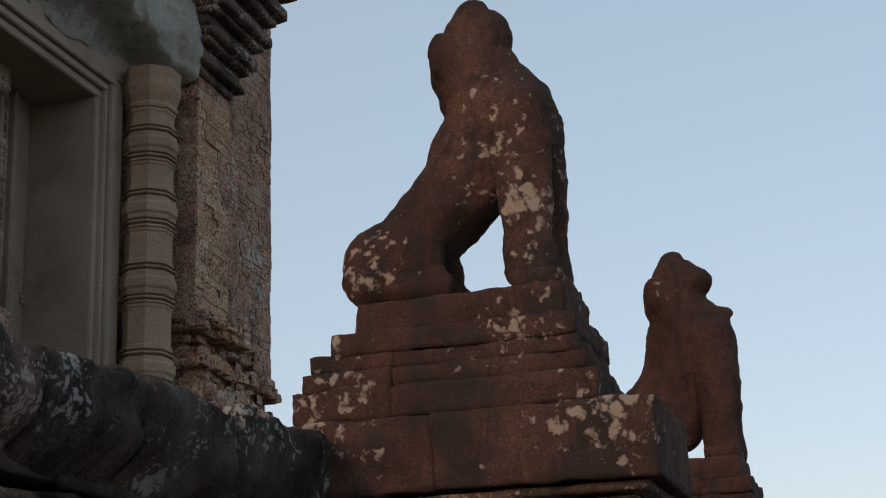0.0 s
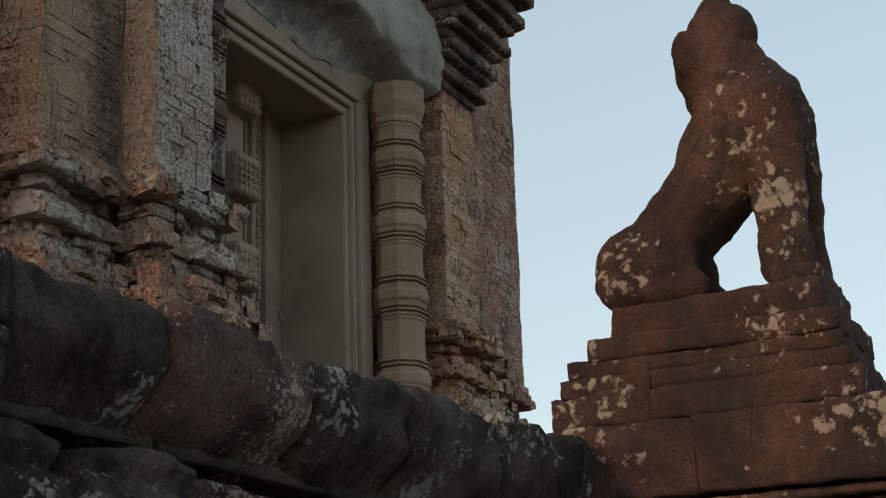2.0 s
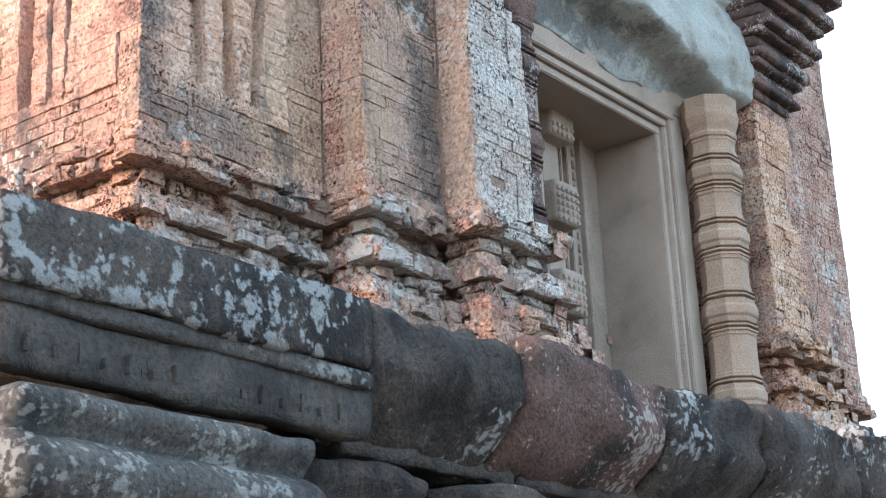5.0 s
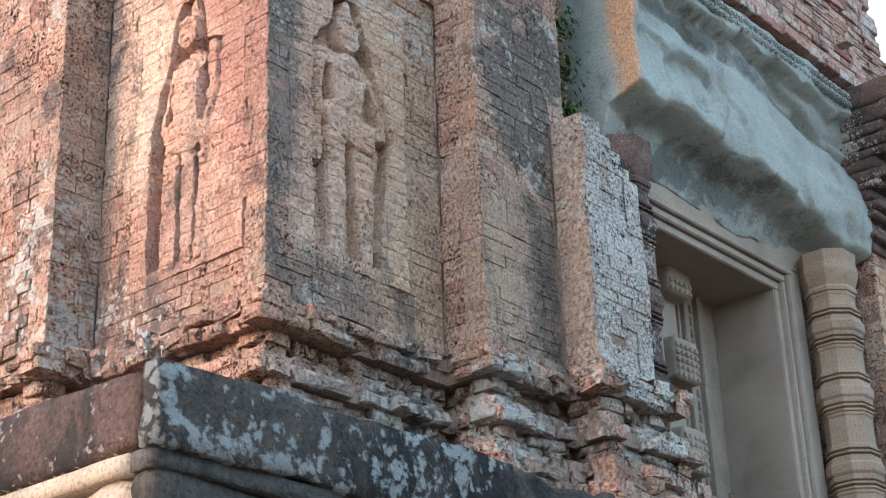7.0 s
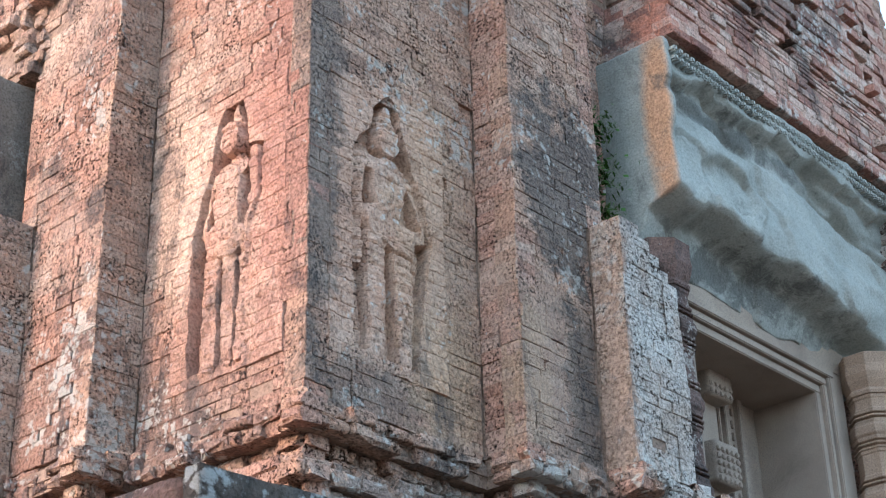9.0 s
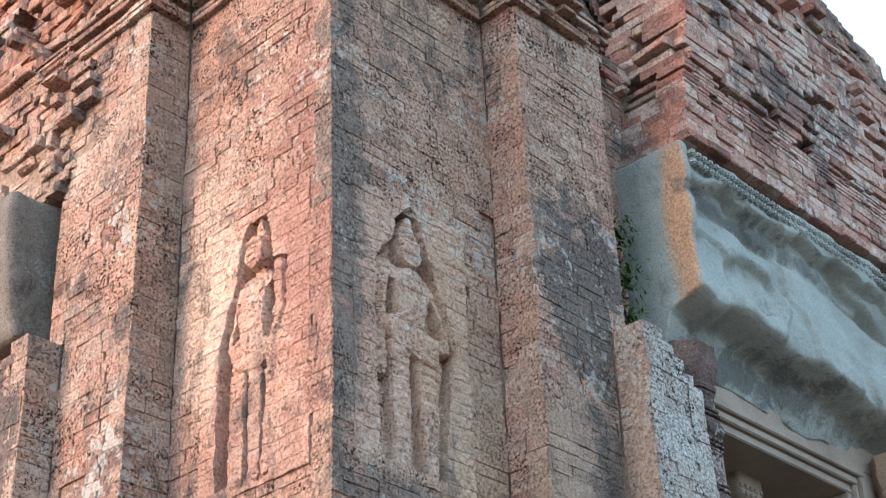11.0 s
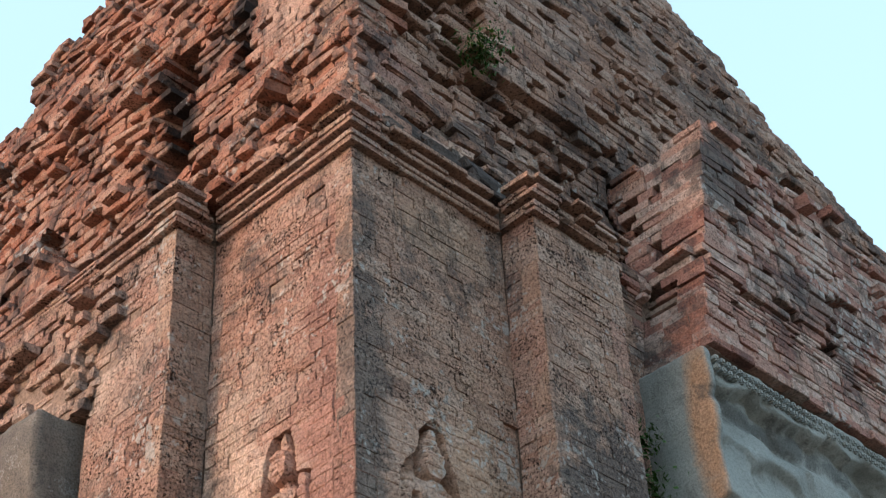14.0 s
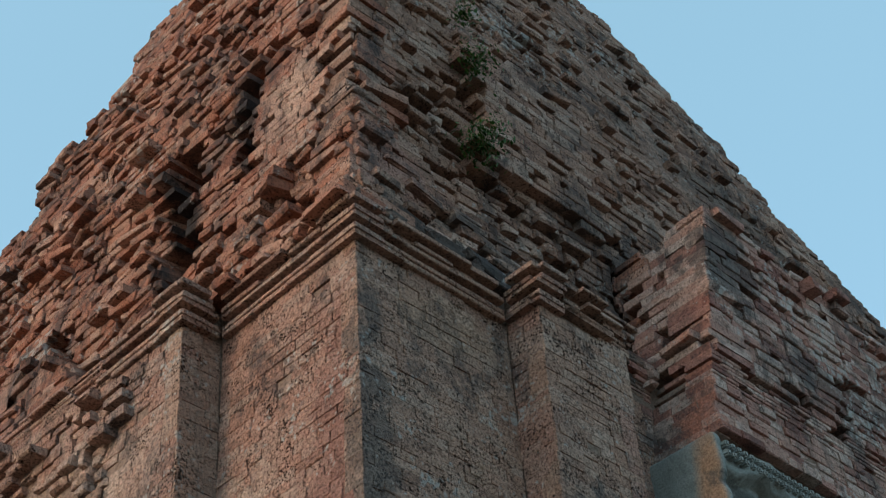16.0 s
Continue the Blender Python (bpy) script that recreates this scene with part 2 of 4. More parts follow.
M_PEDIMENT = weathered("mottled_brick", [(0.1, 0.06, 0.052), (0.29, 0.13, 0.1), (0.43, 0.225, 0.175), (0.48, 0.285, 0.22), (0.56, 0.41, 0.34)], "island", black=((0.06, 0.056, 0.054), 1.6, 0.51, 0.78), white=(PALE, 9.0, 0.63, 0.6), grain=45, bump=0.9, pits=0.6, spread=0.75, stains_shade=[((0.52, 0.2, 0.125), (2.86, -0.5, 4.8), (0.16, 0.4, 1.1), 0.75), ((0.06, 0.057, 0.055), (3.5, -0.58, 5.9), (0.6, 0.3, 0.55), 0.75), ((0.06, 0.057, 0.055), (4.6, -0.5, 5.2), (1.1, 0.3, 0.35), 0.6)])
M_GREYSTONE = weathered("grey_stone", [(0.05, 0.048, 0.045), (0.1, 0.096, 0.088), (0.17, 0.158, 0.138)], "", black=((0.03, 0.03, 0.03), 2.0, 0.48, 0.85), white=((0.34, 0.35, 0.33), 20.0, 0.6, 0.5), grain=70, bump=0.9)
M_BROWNSTONE = weathered("brown_grey_stone", [(0.11, 0.096, 0.083), (0.19, 0.165, 0.14), (0.26, 0.22, 0.18)], "", black=((0.05, 0.046, 0.042), 2.4, 0.53, 0.8), white=((0.36, 0.36, 0.33), 20.0, 0.62, 0.5), grain=70, bump=0.9)
M_DARK = weathered("blackened_sandstone", [(0.055, 0.049, 0.045), (0.105, 0.09, 0.078), (0.18, 0.145, 0.12)], "", black=((0.022, 0.022, 0.023), 1.5, 0.47, 0.85), white=((0.44, 0.46, 0.45), 15.0, 0.615, 0.75), grey=((0.21, 0.212, 0.205), 2.2, 0.56, 0.5), grain=70, bump=1.5, blotch=1.2, lichen=[((-3.0, -3.2, -1.55), (0.8, 0.5, 0.45), 0.2), ((-1.55, -3.2, -1.6), (0.16, 0.3, 0.2), 0.08), ((-0.45, -3.2, -1.5), (0.12, 0.3, 0.2), 0.08), ((1.1, -3.2, -1.4), (0.45, 0.4, 0.25), 0.2)])
M_REDDARK = weathered("stained_red_sandstone", [(0.08, 0.055, 0.047), (0.15, 0.095, 0.08), (0.22, 0.145, 0.12)], "", black=((0.035, 0.033, 0.032), 2.4, 0.48, 0.86), white=((0.42, 0.38, 0.34), 22.0, 0.56, 0.8), grain=70, bump=1.2)
M_SOOT = weathered("sooty_sandstone", [(0.04, 0.038, 0.035), (0.075, 0.068, 0.06), (0.12, 0.105, 0.09)], "", black=((0.025, 0.025, 0.024), 2.5, 0.5, 0.8), grain=70, bump=0.8)
M_RED = weathered("red_sandstone", [(0.036, 0.022, 0.019), (0.075, 0.042, 0.034), (0.13, 0.072, 0.057)], "", black=((0.03, 0.026, 0.025), 2.6, 0.48, 0.85), white=((0.36, 0.31, 0.26), 9.0, 0.64, 0.85), grain=80, bump=1.0, lichen=[((2.1, -3.95, 0.15), (0.5, 0.25, 0.5), 0.11), ((2.1, -3.35, -0.45), (0.5, 0.3, 0.25), 0.11), ((2.1, -4.1, -0.35), (0.4, 0.15, 0.4), 0.11), ((1.82, -4.45, -1.35), (0.4, 0.4, 0.3), 0.17), ((1.85, -3.2, -1.1), (0.4, 0.35, 0.35), 0.13), ((1.9, -4.2, -0.8), (0.4, 0.3, 0.2), 0.08), ((1.82, -3.8, -1.45), (0.4, 0.6, 0.2), 0.11), ((6.4, -4.2, 0.0), (1.2, 1.6, 1.6), -0.1)])
M_BUFF = weathered("buff_sandstone", [(0.26, 0.2, 0.15), (0.37, 0.29, 0.22), (0.44, 0.35, 0.27)], "", black=((0.12, 0.1, 0.085), 1.6, 0.62, 0.6), grain=110, bump=0.25)
M_COLUMN = weathered("brown_sandstone", [(0.21, 0.148, 0.108), (0.3, 0.215, 0.157), (0.36, 0.265, 0.2)], "", black=((0.09, 0.075, 0.064), 1.8, 0.56, 0.65), grain=110, bump=0.3)
M_DOOR = weathered("grey_sandstone", [(0.21, 0.163, 0.13), (0.295, 0.235, 0.19), (0.35, 0.285, 0.23)], "", black=((0.1, 0.085, 0.075), 1.4, 0.6, 0.6), grain=120, bump=0.2)
# Lintel patches: orange west end, darker ragged line, darker lower edge.
M_LINTEL = weathered("green_sandstone", [(0.23, 0.24, 0.218), (0.29, 0.305, 0.28), (0.34, 0.352, 0.322)], "", black=((0.09, 0.09, 0.086), 1.6, 0.55, 0.65), grey=((0.36, 0.3, 0.235), 1.1, 0.6, 0.4), white=((0.4, 0.42, 0.4), 5.0, 0.67, 0.25), grain=60, bump=0.55, blotch=1.3, speck=0.4, stains_shade=[((0.47, 0.25, 0.14), (2.72, -0.52, 3.3), (0.13, 0.2, 1.2), 0.9, 0.5), ((0.07, 0.07, 0.066), (3.6, -0.6, 3.55), (1.6, 0.3, 0.12), 0.65), ((0.07, 0.07, 0.066), (3.8, -0.5, 2.45), (1.4, 0.5, 0.2), 0.7)])
M_GROUND = weathered("laterite_paving", [(0.12, 0.075, 0.055), (0.2, 0.14, 0.1), (0.26, 0.2, 0.15)], "", black=((0.06, 0.055, 0.05), 0.8, 0.55, 0.6), grain=30, bump=0.6)
M_LEAF = weathered("leaf", [(0.03, 0.085, 0.014), (0.05, 0.125, 0.022), (0.075, 0.15, 0.035)], "island", grain=20, bump=0.05, rough=0.6)


# ---- mesh helpers ----
def part(name, data, material, parent=None, label=""):
    ob = new(name, data)
    if not data.materials:
        data.materials.append(material)
    ob.parent = parent
    return tagged(ob, label)


def thing(name, label, category, group="", kind="", at=(0, 0, 0)):
    ob = new(name)
    ob.location = at
    return tagged(ob, label, category, group, kind)


def mesh_of(name, verts, faces, smooth=False):
    me = bpy.data.meshes.new(name)
    me.from_pydata([tuple(v) for v in verts], [], faces)
    me.update()
    if smooth:
        me.polygons.foreach_set("use_smooth", [True] * len(me.polygons))
    return me


def rough_block(name, lo, hi, cell=0.06, r=0.03, amp=0.02, freq=3.0, shape=None, seed=0.0, origin=(0, 0, 0)):
    """A worn stone: a box of small cells with rounded edges, dented by noise; shape(p) may carve it further."""
    lo, hi = Vector(lo), Vector(hi)
    size = hi - lo
    n = [max(2, int(round(s / cell))) for s in size]
    index, verts, faces = {}, [], []

    def vert(i, j, k):
        key = (i, j, k)
        if key not in index:
            p = Vector((lo.x + size.x * i / n[0], lo.y + size.y * j / n[1], lo.z + size.z * k / n[2]))
            rr = min(r, min(size) * 0.45)
            q = Vector([min(max(p[a], lo[a] + rr), hi[a] - rr) for a in range(3)])
            d = p - q
            if d.length > 1e-6:
                d.normalize()
                p = q + d * rr
            if shape:
                p = shape(p)
            s = p * freq + Vector((seed * 7.3, seed * 3.1, seed * 1.7))
            w = noise.noise(s) * amp + noise.noise(s * 3.7) * amp * 0.35 - abs(noise.noise(s * 1.9 + Vector((9, 4, 2)))) * amp * 0.5
            p = p + (d if d.length > 1e-6 else Vector((0, 0, 0))) * w
            index[key] = len(verts)
            verts.append(p - Vector(origin))
        return index[key]

    for a, b, c in ((0, 1, 2), (1, 2, 0), (2, 0, 1)):
        for side in (0, n[c]):
            for u in range(n[a]):
                for v in range(n[b]):
                    quad = []
                    for du, dv in ((0, 0), (1, 0), (1, 1), (0, 1)):
                        ijk = [0, 0, 0]
                        ijk[a], ijk[b], ijk[c] = u + du, v + dv, side
                        quad.append(vert(*ijk))
                    faces.append(quad if side else quad[::-1])
    return mesh_of(name, verts, faces, True)


def lathe(name, rings, sides, centre, turn=0.0, smooth=False):
    """A turned or faceted shaft: rings of (radius, height)."""
    verts, faces = [], []
    for rad, z in rings:
        for s in range(sides):
            a = 2 * math.pi * (s + turn) / sides
            verts.append((centre[0] + rad * math.cos(a), centre[1] + rad * math.sin(a), z))
    for k in range(len(rings) - 1):
        for s in range(sides):
            a, b = k * sides + s, k * sides + (s + 1) % sides
            faces.append((a, b, b + sides, a + sides))
    faces += [tuple(range(sides))[::-1], tuple(range((len(rings) - 1) * sides, len(rings) * sides))]
    return mesh_of(name, verts, faces, smooth)


def boxes(name, items, bevel=0.0):
    bm = bmesh.new()
    for lo, hi in items:
        m = Matrix.Translation([(a + b) / 2 for a, b in zip(lo, hi)]) @ Matrix.Diagonal([b - a for a, b in zip(lo, hi)] + [1])
        bmesh.ops.create_cube(bm, size=1, matrix=m)
    if bevel:
        bmesh.ops.bevel(bm, geom=bm.edges[:], offset=bevel, segments=2, affect="EDGES")
    me = bpy.data.meshes.new(name)
    bm.to_mesh(me)
    bm.free()
    return me


# ---- ground ----
GROUND = -4.3
ground = new("ground", mesh_of("ground", [(-2500, -2500, GROUND), (2500, -2500, GROUND), (2500, 2500, GROUND), (-2500, 2500, GROUND)], [(0, 1, 2, 3)]))
ground.data.materials.append(M_GROUND)
tagged(ground, "worn reddish laterite paving of the temple court", "ground", kind="structure")

# ---- the tower: one course of bricks upon another ----
W, XC = 8.74, 4.37
COURSE = 0.076
Z0, Z_TOP = -1.45, 15.6


def table(z, rows):
    if z <= rows[0][0]:
        return rows[0][1]
    for (a, u), (b, v) in zip(rows, rows[1:]):
        if z <= b:
            return u + (v - u) * (z - a) / (b - a)
    return rows[-1][1]


INSET = [(4.78, -0.1), (5.0, 0.02), (5.2, 0.16), (5.4, 0.25), (6.0, 0.4), (7.2, 0.48), (8.5, 0.6), (9.3, 0.85), (10.5, 1.18), (11.4, 1.43), (12.5, 1.8), (13.5, 2.1), (14.5, 2.5), (16, 3.2)]


def half_plan(z, left, o=0.0):
    """Outline of one face from its near corner to its far one: along the face, outwards."""
    p, q = (0.33, 0.57) if left else (0.31, 0.55)
    far = [(W - 2.72, -0.5), (W - 2.72, q), (W - 2.12, q), (W - 2.12, p), (W - 1.4, p), (W - 1.4, 0)]
    if z < 2.25:
        end = 2.72 - max(0.0, z - 1.9) * 1.3
        return [(1.4, 0), (1.4, p), (2.12, p), (2.12, q), (end, q), (end, 0.1), (2.72, 0.1), (2.72, -0.5)] + far
    if z < (3.45 if left else 3.93):
        return [(1.4, 0), (1.4, p), (2.28, p), (2.28, 0.02), (2.8, 0.02), (2.8, -0.5)] + far
    d = 0.0 if z < 4.78 else -table(z, INSET)
    lean = 2.85 + 0.2 * max(0, z - 3.95) + o
    if left:
        lean = 2.25 + 0.22 * max(0, min(z, 4.4) - 3.45) + 0.9 * max(0, z - 4.4) + o
        out = 0.4 * max(-1.0, 1 - (z - 3.4) / 2.0) - o
        block = [(lean, d), (lean, max(out, d + 0.05)), (W - lean, max(out, d + 0.05)), (W - lean, d)] if z < 6.5 else []
    else:
        step_x = 5.95 - 0.55 * (z - 5.0) - o
        block = [(lean, d), (lean, 0.58 - o), (step_x, 0.58 - o), (step_x, 0.44 - o), (7.1 - 0.35 * max(0, z - 5.2), 0.44 - o), (7.1 - 0.35 * max(0, z - 5.2), d)] if z < 6.5 else []
    if z < 4.78 and left:
        return [(1.4, 0), (1.4, p), (lean, p), (lean, max(out, p + 0.03)), (W - lean, max(out, p + 0.03)), (W - lean, p), (W - 1.4, p), (W - 1.4, 0)]
    if z < 4.78:
        return [(1.4, 0), (1.4, p), (2.3, p), (2.3, 0)] + block + ([(7.15, 0), (7.15, p), (W - 1.4, p), (W - 1.4, 0)] if not left else [(W - 1.4, 0)])
    return block


def outline(z, o=0.0, notch=False):
    d = 0.0 if z < 4.78 else table(z, INSET)
    cut = [(0.06, 0), (0.06, -0.27), (1.28, -0.27), (1.28, 0)] if notch and 0.8 < z < 2.75 else []
    right = [(s, -q) for s, q in cut + half_plan(z, False, o)]
    left = [(-q, s) for s, q in cut + half_plan(z, True, o)]
    worn = 0.0 if z < 4.78 else table(z, [(4.78, -0.15), (8.5, 0.88), (10.3, 0.97), (11.4, 1.1), (12.5, 0.85), (14, 0.75)])
    grow = table(z, [(5, 0.1), (7.3, 0.95), (8.5, 0.92), (9.3, 0.75), (10.3, 0.38), (11.4, 0.15), (12.5, 0.18), (14.5, 0.25)])
    if z > 4.78:
        worn += 0.2 * noise.noise((5.3, 5.1, z * 1.9)) + 0.1 * noise.noise((1.3, 2.7, z * 7.3))
        grow += 0.12 * noise.noise((8.3, 2.1, z * 1.7)) + 0.08 * noise.noise((4.3, 2.9, z * 7.7))
    return [(d, W - d - worn)] + left[::-1] + [(d, d)] + right + [(W - d + grow, d)]


def moulding(z):
    """How far a course stands out from the wall: base mouldings and cornice."""
    if z < 0.58:
        return [0.06, 0.15, 0.14, 0.02, 0.0, 0.11, 0.19, 0.12, 0.2, 0.24, 0.27][min(10, int((0.58 - z) / COURSE))]
    if 4.5 < z < 4.78:
        return [0.05, 0.06, 0.015, 0.085, 0.1, 0.045, 0.13][min(6, int((z - 4.5) / 0.04))]
    return 0.0


def offset(path, o):
    out = []
    for i, p in enumerate(path):
        ns = []
        for a, b in ((i - 1, i), (i, i + 1)):
            if 0 <= a and b < len(path):
                dx, dy = path[b][0] - path[a][0], path[b][1] - path[a][1]
                l = math.hypot(dx, dy) or 1
                ns.append((dy / l, -dx / l))
        if len(ns) == 2 and abs(ns[0][0] * ns[1][0] + ns[0][1] * ns[1][1]) > 0.9:
            ns = ns[:1]
        out.append((p[0] + o * sum(n[0] for n in ns), p[1] + o * sum(n[1] for n in ns)))
    return out


class Heap:
    """Many bricks in one mesh."""

    def __init__(self):
        self.v, self.f = [], []

    def brick(self, c, u, n, length, high, deep, bev, rng, wear, tilt=0.0):
        base = len(self.v)
        hl, hh = length / 2, high / 2
        for inset, back in ((0.0, deep), (0.0, bev), (bev, 0.0)):
            for su, sz in ((-1, -1), (1, -1), (1, 1), (-1, 1)):
                a, b, e = su * (hl - inset), sz * (hh - inset), -back
                if back < deep:
                    a, b, e = a + rng.uniform(-wear, wear), b + rng.uniform(-wear, wear) * 0.6, e - rng.uniform(0, wear)
                self.v.append((c[0] + u[0] * a + n[0] * e, c[1] + u[1] * a + n[1] * e, c[2] + b + a * tilt))
        for k in (0, 4):
            for i in range(4):
                j = (i + 1) % 4
                self.f.append((base + k + i, base + k + j, base + k + 4 + j, base + k + 4 + i))
        self.f.append(tuple(base + 8 + i for i in range(4)))


NICHE_S, NICHE_W = (0.265, 0.995, 0.9, 2.66), (0.285, 1.015, 0.9, 2.66)
rng = random.Random(4)
shaded_hollow, buff, plain, greyed, ruined, roof_shade, mottled, lime, core_v, core_f, singles = Heap(), Heap(), Heap(), Heap(), Heap(), Heap(), Heap(), Heap(), [], [], []
z, row = Z0, 0
while z < Z_TOP:
    high_c = 0.04 if 4.5 < z < 4.77 else COURSE * rng.uniform(0.86, 1.14) * (1.08 if z > 4.78 else 1.0)
    zc = z + high_c / 2
    ruin = zc > 4.78
    o = moulding(zc)
    path = outline(zc, o if zc > 2 else 0.0)
    moved = offset(path, o)
    closing = [(W - 0.5, W - 0.5)] if not ruin else [(W - table(zc, INSET), W - table(zc, INSET))]
    inner = offset(outline(zc, o if zc > 2 else 0.0, True), (o if zc < 4.4 else 0.0) - (0.36 if ruin else 0.09 if zc < 0.58 else 0.02)) + closing
    base = len(core_v)
    core_v += [(x, y, z) for x, y in inner] + [(x, y, z + high_c) for x, y in inner]
    k = len(inner)
    core_f += [(base + i, base + (i + 1) % k, base + k + (i + 1) % k, base + k + i) for i in range(k)]
    core_f += [tuple(base + i for i in range(k))[::-1], tuple(base + k + i for i in range(k))]
    for (x0, y0), (x1, y1) in zip(moved, moved[1:]):
        length = math.hypot(x1 - x0, y1 - y0)
        if length < 0.03:
            continue
        u = ((x1 - x0) / length, (y1 - y0) / length)
        n = (u[1], -u[0])
        pediment = 3.9 < zc < 6.2 and n[1] < -0.5 and y0 < -0.4
        s = -rng.uniform(0.02, 0.14) if length > 0.5 else 0.0
        while s < length - 0.01:
            want = rng.choice((0.1, 0.16, 0.24, 0.34)) if ruin else rng.choice((0.06, 0.09, 0.13, 0.2)) if zc < 0.58 else rng.choice((0.35, 0.5, 0.7)) if zc > 4.48 and not pediment else rng.choice((0.14, 0.18, 0.22, 0.26))
            e = min(length, s + want)
            if length - e < 0.07:
                e = length
            a = max(0.0, s)
            mid_s = (a + e) / 2
            cx, cy = x0 + u[0] * mid_s, y0 + u[1] * mid_s
            s = e
            if e - a < 0.02:
                continue
            hole = NICHE_S if n[1] < -0.9 and abs(cy) < 0.02 else NICHE_W if n[0] < -0.9 and abs(cx) < 0.02 else None
            if hole and hole[2] + 0.035 < zc < hole[3]:
                mid_c = cy if n[0] < -0.9 else cx
                lo_c, hi_c = mid_c - (e - a) / 2, mid_c + (e - a) / 2
                if hi_c > hole[0] - 0.07 and lo_c < hole[1] + 0.07:
                    if lo_c < hole[0] - 0.07:
                        hi_c = hole[0] - 0.07
                    elif hi_c > hole[1] + 0.07:
                        lo_c = hole[1] + 0.07
                    else:
                        continue
                    if hi_c - lo_c < 0.02:
                        continue
                    e = a + hi_c - lo_c
                    cx, cy = (cx, (lo_c + hi_c) / 2) if n[0] < -0.9 else ((lo_c + hi_c) / 2, cy)
            chute = False
            sound = cy > 2.2 and zc < 6.0 and cx < 0.5
            broken = 4.5 < zc < 4.78 and (cy > 2.2 or (cx > 1.55 and n[1] < 0.5))
            if rng.random() < (0.0 if sound else 0.08 if ruin else 0.09 if zc < 0.52 else 0.1 if broken else 0.0):
                continue
            tilt = 0.0
            if broken and cy < 2 and abs(n[0]) > 0.9:
                a, e = (a + o, e) if n[0] > 0 else (a, e - o)
                if e - a < 0.04:
                    continue
            ledge = noise.noise((cx * 1.3, cy * 1.3, row * 7.13))
            if (ruin or broken or (zc > 3.4 and cy > 2.2)) and not pediment:
                west_side = n[0] < -0.9
                rib = noise.noise((cx * 1.5, cy * 1.5, zc * 0.45))
                big = noise.noise((cx * 0.75, cy * 0.75, zc * 0.8)) + 0.7 * noise.noise((cx * 1.9, cy * 1.9, zc * 2.3))
                if west_side:
                    out = 0.17 * big + 0.1 * rib + 0.15 * noise.noise((cx * 3.4, cy * 3.4, zc * 4.2)) + 0.04 * ledge + rng.uniform(-0.03, 0.03)
                else:
                    out = 0.07 * big + 0.03 * rib + 0.035 * noise.noise((cx * 4, cy * 4, zc * 5)) + 0.02 * ledge + rng.uniform(-0.008, 0.008)
                out -= 0.13 * min(1.0, max(0.0, (cy - 3.5) / 2)) if west_side else 0.0
                if not ruin:
                    out = 0.55 * out - o + (0.05 * ledge if broken else 0.0)
                out = max(out, -0.2)
                near = math.exp(-(min(abs(cx - path[-1][1]), 9) / 0.45) ** 2) if not west_side else math.exp(-(min(abs(cy - path[-1][1]), 9) / 0.45) ** 2)
                if ruin and zc < 7.0:
                    out += near * 0.16 * noise.noise((cx * 3.1 + 5, cy * 3.1, zc * 4.4))
                if ruin and zc < 6.2:
                    out += 0.07 * noise.noise((cx * 2.3, cy * 2.3 + 8, zc * 3.1))
                chance = rng.random()
                edge = W - table(zc, INSET) + 0.1 - cx < 0.9 if n[1] < -0.9 else False
                if chance < 0.07 and not edge:
                    out += rng.uniform(0.04, 0.11)
                elif chance < 0.2:
                    out -= rng.uniform(0.02, 0.07)
                wear, bev = 0.021, 0.015
                if ruin and rng.random() < 0.35:
                    tilt = rng.gauss(0, 0.1)
                smooth_west = west_side and 0.68 < cy < 1.62 and 6.35 + 0.25 * ledge < zc < 7.8
                smooth_south = n[1] < -0.9 and 1.82 < cx < 3.4 + 0.4 * ledge and 6.75 < zc < 8.3
                if smooth_west or smooth_south:
                    out, wear, bev = (0.05 if west_side else 0.12) + rng.uniform(-0.006, 0.006), 0.004, 0.006
                elif chance > 0.12 and noise.noise((cx * 0.8 + 3, cy * 1.1, zc * 1.0 + 4.4)) > (0.02 if west_side else -0.1):
                    out, wear, bev, tilt = (0.11 if west_side else 0.06) * big - (0.0 if ruin else o) + rng.uniform(-0.009, 0.009), 0.008, 0.008, 0.0
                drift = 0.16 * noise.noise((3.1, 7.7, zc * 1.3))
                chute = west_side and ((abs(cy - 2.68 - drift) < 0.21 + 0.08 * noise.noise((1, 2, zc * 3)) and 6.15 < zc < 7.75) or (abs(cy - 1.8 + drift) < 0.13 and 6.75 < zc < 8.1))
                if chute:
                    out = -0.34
                if big < -0.45 and rng.random() < 0.3 and not sound:
                    continue
            elif zc < 0.58:
                out = 0.07 * noise.noise((cx * 3, cy * 3, zc * 3)) + 0.04 * noise.noise((cx * 8, cy * 8, zc * 9)) + 0.02 * ledge + rng.uniform(-0.035, 0.015)
                wear, bev, tilt = 0.021, 0.017, rng.gauss(0, 0.05)
            elif 4.5 < zc < 4.78:
                out, wear, bev = 0.018 * noise.noise((cx * 2, cy * 2, 3.0)) + 0.01 * noise.noise((cx * 6, cy * 6, 1.0)) - 0.005, 0.004, 0.006
                if zc > 4.68 and noise.noise((cx * 1.7 + 3, cy * 1.7, 2.2)) > 0.05:
                    out -= rng.uniform(0.03, 0.09)
            elif pediment:
                out, wear, bev = rng.uniform(-0.016, 0.012), 0.008, 0.008
                if zc < 4.13:
                    out += 0.07 if zc < 4.02 else 0.035
                if 5.88 < cx < 6.02 and row % 2:
                    out += 0.1
            else:
                out = 0.018 * noise.noise((cx * 2, cy * 2, zc * 2)) + rng.uniform(-0.0025, 0.0025)
                wear, bev = 0.0035, 0.0035
                if rng.random() < 0.012:
                    out -= 0.02
